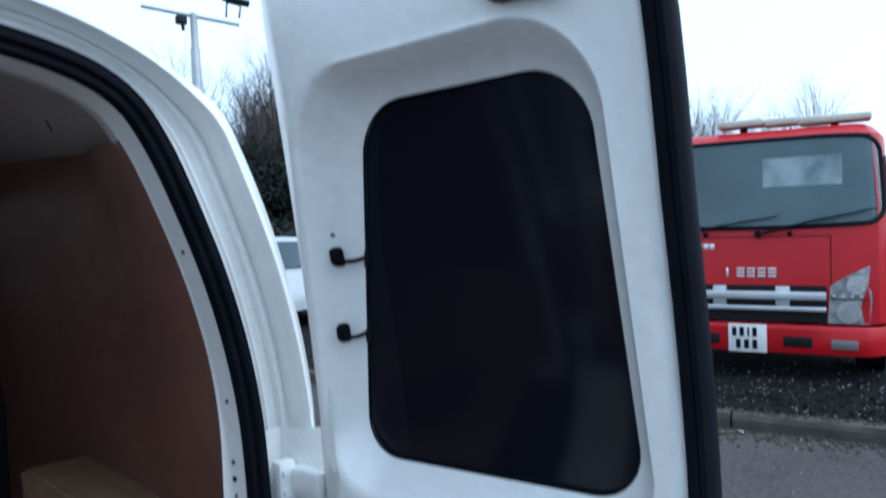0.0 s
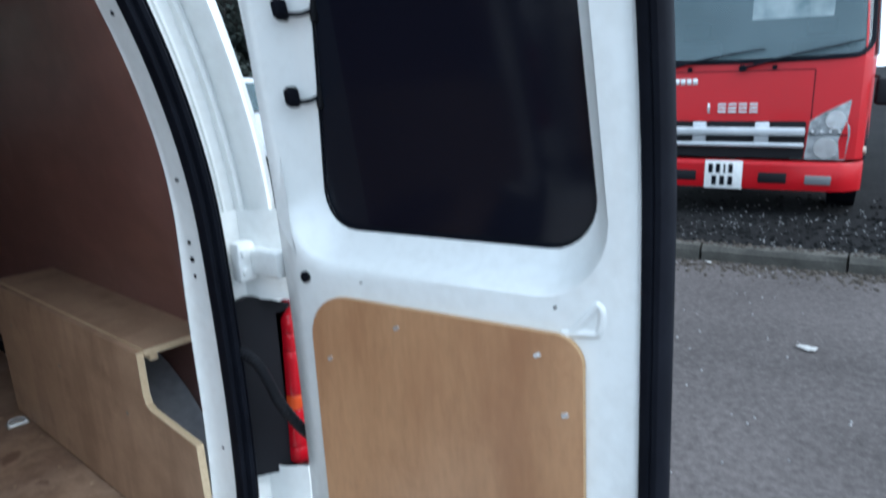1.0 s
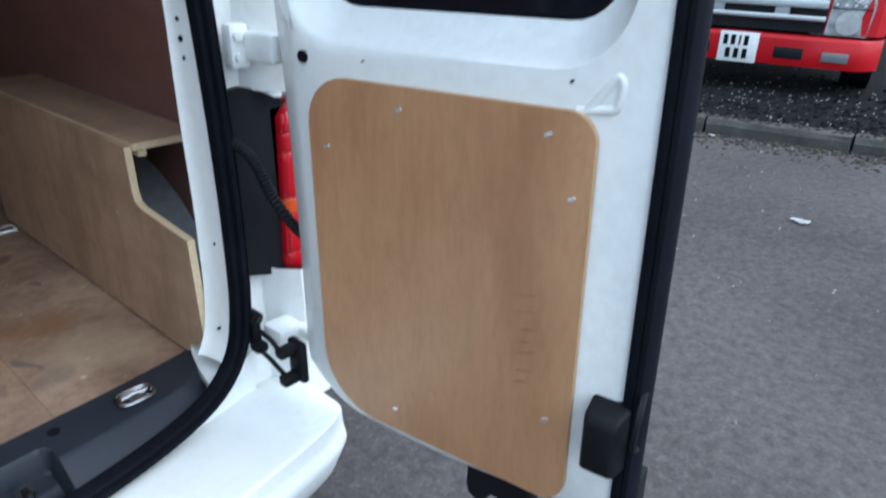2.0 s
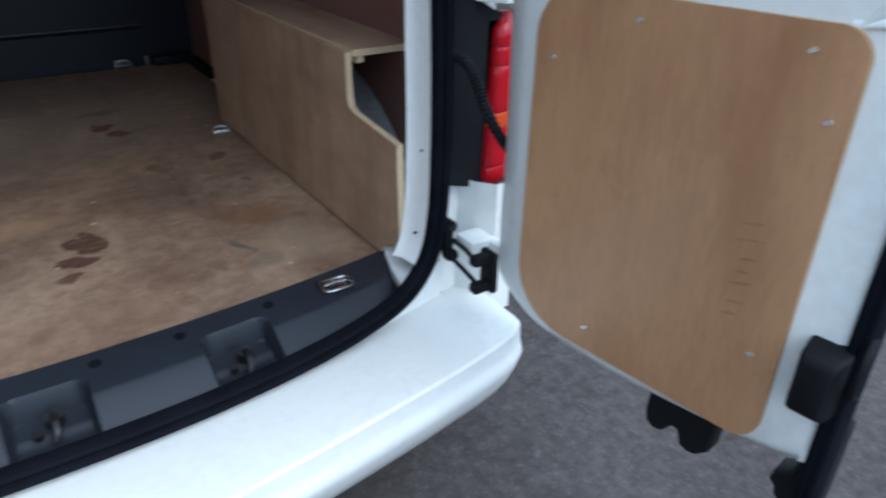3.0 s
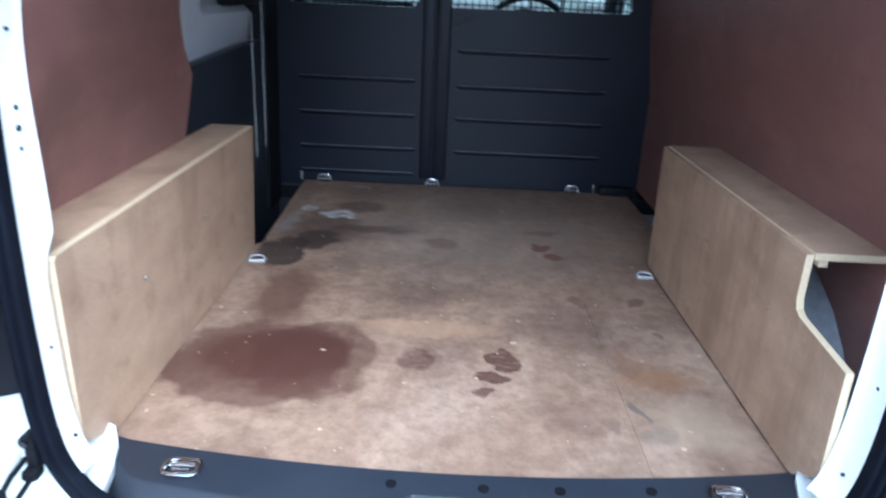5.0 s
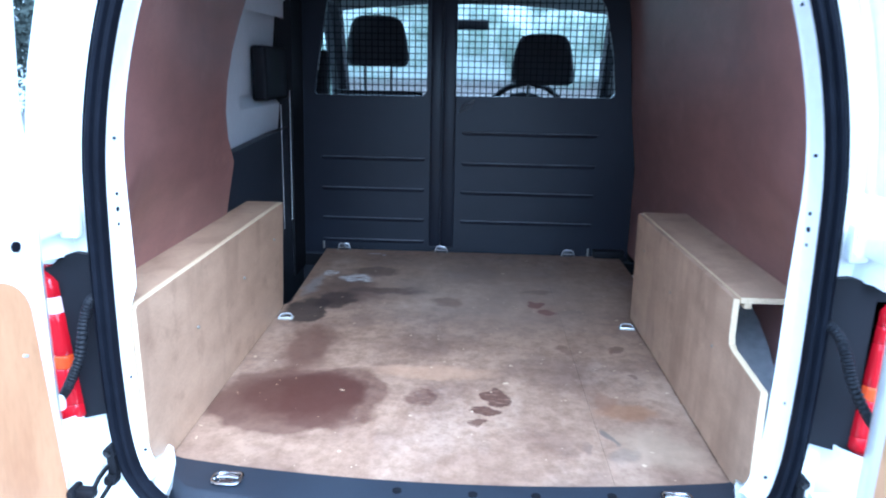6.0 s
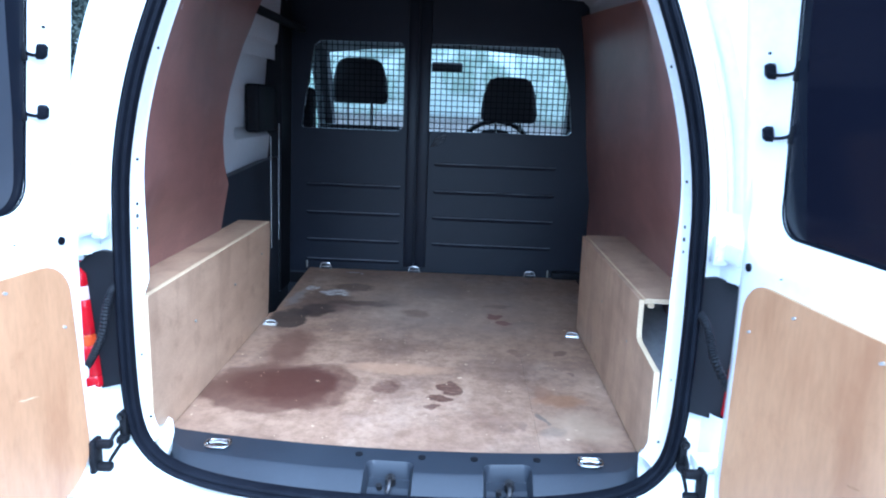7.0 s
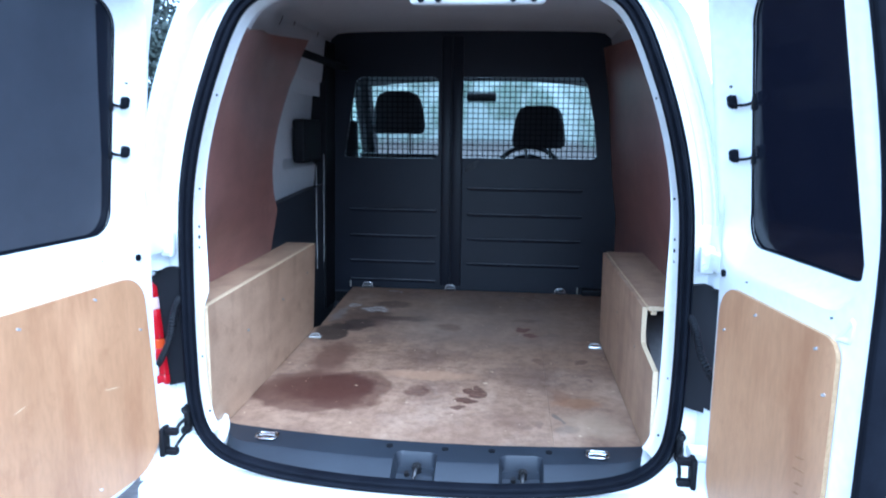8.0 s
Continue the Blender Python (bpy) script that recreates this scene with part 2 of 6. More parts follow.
DARK_GLASS = glassy("black_privacy_glass", (0.006, 0.0064, 0.012), 0.06)
DARK_GLASS.node_tree.nodes["Principled BSDF"].inputs["Specular IOR Level"].default_value = 0.17
CLEAR_GLASS = glassy("clear_glass", (0.8, 0.92, 0.87), 0.0, 1.0, 1.05)
HAZY_GLASS = glassy("dusty_windscreen", (0.82, 0.93, 0.88), 0.16, 1.0, 1.06)
RED_LENS = glassy("red_lens", (0.4, 0.004, 0.012), 0.07)
PINK_LENS = glassy("clear_lens_over_red", (0.7, 0.5, 0.5), 0.08)
FOG_LENS = glassy("grey_fog_lens", (0.14, 0.145, 0.15), 0.1)
AMBER_LENS = glassy("amber_lens", (0.55, 0.065, 0.012), 0.1)
DUSTY_GLASS = surface("dusty_tinted_glass", (0.026, 0.029, 0.038), (0.05, 0.055, 0.07), 0.3, 2.2, 30.0, bump=0.0, fine_amount=0.12, rough_var=0.2)
GLASS_RIM = glassy("grey_glass_rim", (0.009, 0.0105, 0.016), 0.1)
GLASS_RIM.node_tree.nodes["Principled BSDF"].inputs["Specular IOR Level"].default_value = 0.17
REFLECTOR = surface("lamp_reflector", (0.7, 0.71, 0.72), (0.85, 0.86, 0.87), 0.14, 30.0, 90.0, metal=0.9, bump=0.4, depth=0.003)
# the diffuse grey-green stands in for sky haze reflected in the glass
TRUCK_GLASS = surface("sky_haze_grey_green_glass", (0.052, 0.088, 0.1), (0.085, 0.13, 0.145), 0.12, 2.2, 40.0, bump=0.0, fine_amount=0.08)
TRUCK_GLASS.node_tree.nodes["Principled BSDF"].inputs["Alpha"].default_value = 0.76
MISTED = glassy("misted_glass", (0.8, 0.88, 0.87), 0.5, 1.0, 1.2)
MIST = MISTED.node_tree
MIST.links.new(ramp(MIST.nodes, MIST.links, noise_node(MIST.nodes, MIST.links, 3.2, 5.0, (1, 1, 1), 0.65), 0.36, 0.6, (0.2, 0.27, 0.28), (0.93, 0.98, 0.97)), MIST.nodes["Principled BSDF"].inputs["Base Color"])
TRUCK_RED = paint("red_lorry_paint", (0.4, 0.0035, 0.009), (0.2, 0.02, 0.022), 0.35, 0.42)
TRUCK_RED.node_tree.nodes["Principled BSDF"].inputs["Coat Weight"].default_value = 0.1
TRUCK_RED.node_tree.nodes["Principled BSDF"].inputs["Specular IOR Level"].default_value = 0.25


def tarmac(name, a, b, chips, size=140.0, chip=0.62, spec=0.12):
    m, n, l, p = nodes_of(name)
    broad, mid = noise_node(n, l, 0.7, 6.0), noise_node(n, l, 6.0, 5.0)
    c = ramp(n, l, broad, 0.35, 0.65, a, b)
    c = mix(n, l, ramp(n, l, mid, 0.4, 0.7, (0, 0, 0), (0.35,) * 3), c, b)
    v = n.new("ShaderNodeTexVoronoi")
    v.inputs["Scale"].default_value = size
    co = n.new("ShaderNodeTexCoord")
    l.new(co.outputs["Object"], v.inputs["Vector"])
    sep = n.new("ShaderNodeSeparateColor")
    l.new(v.outputs["Color"], sep.inputs["Color"])
    c = mix(n, l, ramp(n, l, sep.outputs["Red"], chip, chip + 0.25, (0, 0, 0), (0.4,) * 3), c, chips)
    blotch = noise_node(n, l, 26.0, 6.0, (1, 1, 1), 0.7)
    c = mix(n, l, 1.0, c, ramp(n, l, blotch, 0.32, 0.68, (0.62, 0.62, 0.62), (1.22, 1.22, 1.22)), "MULTIPLY")
    l.new(c, p.inputs["Base Color"])
    p.inputs["Roughness"].default_value, p.inputs["Specular IOR Level"].default_value = 0.85, spec
    bump_of(n, l, p, v.outputs["Distance"], 0.28, 0.003)
    return m


TARMAC = tarmac("worn_tarmac", (0.0525, 0.0467, 0.0458), (0.083, 0.0735, 0.072), (0.12, 0.111, 0.109), 120.0, 0.8)
GRAVEL_BED = tarmac("dark_gravel", (0.0085, 0.0086, 0.009), (0.016, 0.016, 0.0165), (0.045, 0.045, 0.046), 60.0, 0.8, 0.02)
CONCRETE = surface("weathered_kerb_concrete", (0.034, 0.032, 0.026), (0.075, 0.07, 0.06), 0.85, 7.0, 60.0, bump=0.6, fine_amount=0.4, depth=0.004)
STONE = surface("pale_gravel_chips", (0.15, 0.15, 0.155), (0.4, 0.4, 0.4), 0.8, 9.0, 60.0, bump=0.2)
LEAF_LITTER = surface("wet_leaf_litter", (0.026, 0.02, 0.015), (0.06, 0.047, 0.034), 0.85, 12.0, 90.0, bump=0.3)
PAPER = surface("crumpled_paper", (0.6, 0.6, 0.58), (0.75, 0.75, 0.74), 0.8, 30.0, 90.0, bump=0.2)
BARK = surface("grey_bark", (0.06, 0.047, 0.042), (0.105, 0.086, 0.078), 0.9, 6.0, 60.0, bump=0.4)
IVY = surface("dark_evergreen_leaf", (0.036, 0.046, 0.041), (0.058, 0.071, 0.062), 0.85, 2.0, 20.0, bump=0.1, spec=0.15)
HEDGE = surface("hedge_leaf", (0.09, 0.13, 0.1), (0.135, 0.18, 0.145), 0.6, 2.0, 20.0, bump=0.1)
GALV_POST = surface("galvanised_post", (0.33, 0.35, 0.37), (0.42, 0.44, 0.46), 0.5, 3.0, 50.0, metal=0.3, bump=0.05)
CREAM = surface("dirty_cream_plastic", (0.5, 0.47, 0.38), (0.62, 0.6, 0.52), 0.6, 8.0, 60.0, bump=0.1)
SILVER = surface("silver_paint", (0.5, 0.52, 0.54), (0.6, 0.62, 0.64), 0.3, 4.0, 60.0, metal=0.5, bump=0.02)


# ---- mesh helpers ----
def link_mesh(name, bm, mats, smooth=35.0):
    bmesh.ops.recalc_face_normals(bm, faces=bm.faces)
    me = bpy.data.meshes.new(name)
    bm.to_mesh(me)
    bm.free()
    for m in mats if isinstance(mats, (list, tuple)) else [mats]:
        me.materials.append(m)
    if smooth:
        me.shade_smooth()
        me.set_sharp_from_angle(angle=radians(smooth))
    return new(name, me)


def base(name, x=0.0, y=0.0, z=0.0):
    ob = new(name)
    ob.location, ob.empty_display_size = (x, y, z), 0.1
    return ob


def world_of(ob):
    m = Matrix.Translation(ob.location)
    return world_of(ob.parent) @ ob.matrix_parent_inverse @ m if ob.parent else m


def part(name, bm, mats, parent, label="", smooth=35.0):
    ob = link_mesh(name, bm, mats, smooth)
    ob.parent = parent
    ob.matrix_parent_inverse = world_of(parent).inverted()
    if label:
        ob["label"] = label
    return ob


def thing(name, bm, mats, label, category, group="", kind="", smooth=35.0):
    return tagged(link_mesh(name, bm, mats, smooth), label, category, group, kind)


def add_box(bm, lo, hi, m=None, bevel=0.0, seg=2, mat=0):
    v = [bm.verts.new((x, y, z)) for z in (lo[2], hi[2]) for x, y in ((lo[0], lo[1]), (hi[0], lo[1]), (hi[0], hi[1]), (lo[0], hi[1]))]
    fs = [bm.faces.new([v[i] for i in q]) for q in ((3, 2, 1, 0), (4, 5, 6, 7), (0, 1, 5, 4), (1, 2, 6, 5), (2, 3, 7, 6), (3, 0, 4, 7))]
    for f in fs:
        f.material_index = mat
    if m is not None:
        bmesh.ops.transform(bm, matrix=m, verts=v)
    if bevel:
        es = list({e for f in fs for e in f.edges})
        r = bmesh.ops.bevel(bm, geom=es, offset=bevel, segments=seg, affect="EDGES", profile=0.5)
        for f in r["faces"]:
            f.material_index = mat
    return bm


def box(lo, hi, m=None, bevel=0.0, seg=2):
    return add_box(bmesh.new(), lo, hi, m, bevel, seg)


def add_prism(bm, pts, place, cap=True, mat=0, edge_mat=None):
    """Extrude a closed 2D outline; place(p, k) gives the 3D spot for k = 0 or 1."""
    a = [bm.verts.new(place(p, 0)) for p in pts]
    b = [bm.verts.new(place(p, 1)) for p in pts]
    n = len(pts)
    for i in range(n):
        f = bm.faces.new((a[i], a[(i + 1) % n], b[(i + 1) % n], b[i]))
        f.material_index = mat if edge_mat is None else edge_mat
    if cap:
        for loop in (a[::-1], b):
            f = bm.faces.new(loop)
            f.material_index = mat
    return a, b


def add_loft(bm, rings, closed=True, cap=False, mat=0):
    vs = [[bm.verts.new(p) for p in r] for r in rings]
    n = len(rings[0])
    for r, s in zip(vs, vs[1:]):
        for i in range(n if closed else n - 1):
            j = (i + 1) % n
            f = bm.faces.new((r[i], r[j], s[j], s[i]))
            f.material_index = mat
    if cap:
        bm.faces.new(vs[0][::-1]).material_index = mat
        bm.faces.new(vs[-1]).material_index = mat
    return vs


def smooth_path(pts, per=6, closed=False):
    """Catmull-Rom through points."""
    p = [Vector(q) for q in pts]
    n, out = len(p), []
    for i in range(n if closed else n - 1):
        a, b, c, d = (p[(i - 1) % n] if closed or i else p[0], p[i], p[(i + 1) % n], p[(i + 2) % n] if closed or i + 2 < n else p[-1])
        for k in range(per):
            t = k / per
            out.append(0.5 * (2 * b + (c - a) * t + (2 * a - 5 * b + 4 * c - d) * t * t + (3 * b - a - 3 * c + d) * t**3))
    if not closed:
        out.append(p[-1])
    return out


def add_tube(bm, pts, radius, sides=8, closed=False, cap=True, mat=0, squash=1.0):
    """A round tube along points; radius may be a function of the fraction along it."""
    pts = [Vector(p) for p in pts]
    n, rings = len(pts), []
    ref = None
    for i, p in enumerate(pts):
        d = (pts[(i + 1) % n] - pts[i - 1]) if closed else pts[min(i + 1, n - 1)] - pts[max(i - 1, 0)]
        d.normalize()
        if ref is None:
            ref = Vector((0, 0, 1)) if abs(d.z) < 0.9 else Vector((1, 0, 0))
        u = d.cross(ref).normalized()
        v = u.cross(d)
        ref = v
        r = radius(i / max(n - 1, 1)) if callable(radius) else radius
        rings.append([p + u * math.cos(t) * r + v * math.sin(t) * r * squash for t in (2 * math.pi * k / sides for k in range(sides))])
    if closed:
        rings.append(rings[0])
    vs = add_loft(bm, rings, True, cap and not closed, mat)
    if closed:
        bmesh.ops.remove_doubles(bm, verts=vs[0] + vs[-1], dist=1e-6)
    return bm


def tube(pts, radius, sides=8, **k):
    return add_tube(bmesh.new(), pts, radius, sides, **k)


def add_disc(bm, centre, axis, radius, depth, sides=16, mat=0):
    c, a = Vector(centre), Vector(axis).normalized()
    return add_tube(bm, [c - a * depth / 2, c + a * depth / 2], radius, sides, mat=mat)


def rounded(u0, u1, z0, z1, r, n=6):
    """A rounded rectangle; r: radii at (u0,z0), (u1,z0), (u1,z1), (u0,z1)."""
    r = r if isinstance(r, tuple) else (r,) * 4
    out = []
    for (cu, cz, rr, start) in ((u0 + r[0], z0 + r[0], r[0], 180), (u1 - r[1], z0 + r[1], r[1], 270), (u1 - r[2], z1 - r[2], r[2], 0), (u0 + r[3], z1 - r[3], r[3], 90)):
        for k in range(n + 1):
            t = radians(start + 90 * k / n)
            out.append((cu + rr * math.cos(t), cz + rr * math.sin(t)))
    return out


def fill_between(bm, outer, inners, mat=0):
    """Fill a flat ring between an outer vertex loop and inner vertex loops."""
    edges = []
    for loop in (outer, *inners):
        for i, v in enumerate(loop):
            w = loop[(i + 1) % len(loop)]
            edges.append(bm.edges.get((v, w)) or bm.edges.new((v, w)))
    r = bmesh.ops.triangle_fill(bm, use_beauty=True, use_dissolve=False, edges=edges)
    for f in r["geom"]:
        if isinstance(f, bmesh.types.BMFace):
            f.material_index = mat


def ease(t):
    t = min(max(t, 0.0), 1.0)
    return t * t * (3 - 2 * t)


# ---- the rear opening: half profile of the seal's centre line, x and z ----
HALF = [(0, 0.553), (0.2, 0.553), (0.38, 0.56), (0.487, 0.58), (0.545, 0.625), (0.565, 0.7), (0.57, 0.82), (0.57, 0.93), (0.567, 1.06), (0.561, 1.18),
        (0.545, 1.285), (0.518, 1.39), (0.482, 1.49), (0.446, 1.572), (0.406, 1.627), (0.342, 1.66), (0.24, 1.68), (0.12, 1.689), (0, 1.691)]
SIDE = [(x, z) for x, z in HALF if x > 0.4 and z > 0.6]


def side_x(z):
    return float(np.interp(z, [q[1] for q in SIDE], [q[0] for q in SIDE]))


def opening_y(x, z):
    low = ease((0.68 - z) / 0.1)
    return -0.12 - 0.075 * low * max(0.0, 1 - (x / 0.56) ** 2)


def opening(off, dy=0.0, lowest=None):
    """The loop of the rear opening, pushed outward by off and along y by dy; lowest cuts it to an open arch."""
    half = smooth_path([(x, 0, z) for x, z in HALF], 4)
    right = [(p.x, p.z) for p in half]
    loop = right + [(-x, z) for x, z in right[-2:0:-1]]
    out, n = [], len(loop)
    for i, (x, z) in enumerate(loop):
        (xa, za), (xb, zb) = loop[i - 1], loop[(i + 1) % n]
        tx, tz = xb - xa, zb - za
        k = math.hypot(tx, tz)
        e = off if off < 0.03 else 0.03 + (off - 0.03) * (1 - 0.62 * ease((z - 1.55) / 0.11))
        out.append(Vector((x + e * tz / k, opening_y(x, z) + dy, z - e * tx / k)))
    if lowest is not None:
        out = [p for p, (x, z) in zip(out, loop) if z >= lowest]
    return out


def wall_x(z, y):
    """Half width inside the load space at the lining: the opening's curve at the rear, nearly upright further in."""
    rear = side_x(min(max(z, 0.72), 1.62)) - 0.012
    ahead = float(np.interp(z, [0.6, 0.95, 1.15, 1.5, 1.7, 1.8], [0.655, 0.655, 0.626, 0.594, 0.565, 0.545]))
    t = min(max((y + 0.075) / 0.62, 0.0), 1.0)
    high = ease((z - 0.97) / 0.2)
    k = ease((y + 0.075) / 0.15) * (1 - high) + (0.35 * ease(t) + 0.65 * t) * high
    return rear + (ahead - rear) * k + 0.014 * max(0, y)


# ======== setting ========
def kerb_x(y):
    return 5.02 - 0.15 * y


def ground_sheet():
    bm = bmesh.new()
    xs = [-400, -60, -12, -6] + [-4 + 0.5 * i for i in range(20)] + [8, 14, 60, 400]
    ys = [-400, -60, -15] + [-8 + i for i in range(25)] + [25, 60, 400]
    add_loft(bm, [[(x, y, 0.004 * math.sin(x * 1.3) * math.sin(y * 0.9)) for y in ys] for x in xs], closed=False)
    return thing("ground", bm, TARMAC, "worn grey tarmac yard with pale chippings", "ground", kind="structure")


ground_sheet()


def verge():
    """Raised gravel ground beyond the kerb, running out to the horizon."""
    bm = bmesh.new()
    steps = [0.11, 0.6, 1.4, 2.5, 4, 7, 13, 25, 80, 400]
    ys = [-400, -60, -20, -8, -4, -2, 0, 1, 2, 4, 6, 9, 14, 25, 60, 400]
    rng = random.Random(3)
    add_loft(bm, [[(kerb_x(y) + d, y, 0.098 + rng.uniform(-0.008, 0.008)) for y in ys] for d in steps], closed=False)
    return thing("verge", bm, GRAVEL_BED, "dark wet gravel hardstanding behind the kerb", "ground", kind="structure")


verge()

van = tagged(base("van", 0, 0, 0.0), "white panel van with both rear doors standing open", "van")


# ======== van: body ========
def body_shell():
    """Painted rear frame round the opening, then the outer sides and roof to the back of the cab."""
    bm = bmesh.new()
    low = 0.70
    fold = ((0.0165, 0.004), (0.022, 0.026), (0.028, 0.034), (0.044, 0.033), (0.0455, 0.0285), (0.049, 0.0285), (0.051, 0.034), (0.064, 0.03), (0.066, 0.02), (0.07, 0.018), (0.0725, 0.024), (0.076, 0.022), (0.079, 0.004), (0.084, -0.012), (0.09, -0.02), (0.1, -0.012), (0.108, 0.02))
    add_loft(bm, [opening(o, dy, 1.03) for o, dy in fold], closed=False)
    rings = []
    shell = [p + Vector((0, 0.035 * (p.z < 1.03), 0)) for p in opening(0.108, 0.02, low)]

    def outer(y, grow, lift, wide):
        out = []
        for p in shell:
            k = ease((p.z - 1.42) / 0.3)
            out.append(Vector((p.x * (1 + min(grow, 0.17) * (1 - k) + grow * k) + math.copysign(wide, p.x) * (1 - 0.35 * k) * min(1, abs(p.x) / 0.3), y, p.z + lift * ease((p.z - 1.36) / 0.27))))
        return out

    rings += [shell, outer(0.0, 0.05, 0.04, 0.05), outer(0.25, 0.14, 0.11, 0.09), outer(0.6, 0.24, 0.13, 0.1), outer(0.9, 0.28, 0.14, 0.1), outer(1.72, 0.28, 0.14, 0.1)]
    add_loft(bm, rings, closed=False)
    part("body_shell", bm, WHITE, van, "glossy white painted body with a folded rear door frame")
    for side in (1, -1):
        bm = bmesh.new()
        ys = [-0.02, 0.25, 0.9, 1.72, 2.6, 3.3]
        add_loft(bm, [[(side * (0.755 if y < 0.1 else 0.86), y, z) for z in (0.26, 0.5, 0.72)] for y in ys], closed=False)
        part("lower_side_panel", bm, WHITE, van)


body_shell()


def rear_frame():
    """Flange inside the seal and the painted return that meets the lining."""
    bm = bmesh.new()
    def inset(deep, tuck):
        out = []
        for p in opening(-0.0145, 0.045, 0.6):
            slim = ease((0.97 - p.z) / 0.06) if p.x < 0 else 0.0
            out.append(p + Vector((-math.copysign(tuck, p.x) * (0.2 + 0.8 * ease((1.3 - p.z) / 0.35)) * (1 - 0.8 * slim), (deep - 0.045 - 0.25 * deep * slim) * (1 - 0.5 * ease((p.z - 0.95) / 0.25)), 0)))
        return out

    rings = [opening(o, dy, 0.6) for o, dy in ((-0.0125, 0.0), (-0.0135, 0.012))] + [inset(0.03, 0.003), inset(0.044, 0.007), inset(0.05, 0.013)]
    add_loft(bm, rings, closed=False)
    part("door_frame_flange", bm, WHITE, van)
    for side in (1, -1):
        for i, z in enumerate((0.805, 0.665, 1.215, 1.43)):
            bm = bmesh.new()
            x = side * (side_x(z) - 0.0142)
            add_disc(bm, (x, -0.097, z), (side, 0.1, 0), 0.0026, 0.004, 10)
            part("flange_hole", bm, RUBBER, van)
        bm = bmesh.new()
        for z in (1.075, 1.1, 1.125):
            add_disc(bm, (side * (side_x(z) - 0.0142), -0.092, z), (side, 0.1, 0), 0.0032 if z != 1.1 else 0.0045, 0.004, 10)
        part("striker_holes", bm, RUBBER, van)


rear_frame()


def door_seal():
    bm = bmesh.new()
    add_loft(bm, [opening(o, dy) for o, dy in ((-0.0125, 0.006), (-0.0142, -0.006), (-0.011, -0.0155), (-0.006, -0.0165), (-0.0032, -0.0115), (-0.0008, -0.012), (0.0018, -0.0195), (0.0075, -0.0205), (0.0115, -0.0145), (0.0128, -0.009), (0.015, -0.0125), (0.0185, -0.009), (0.019, 0.004))], closed=True)
    part("door_seal", bm, RUBBER, van, "thick black rubber door seal")


door_seal()


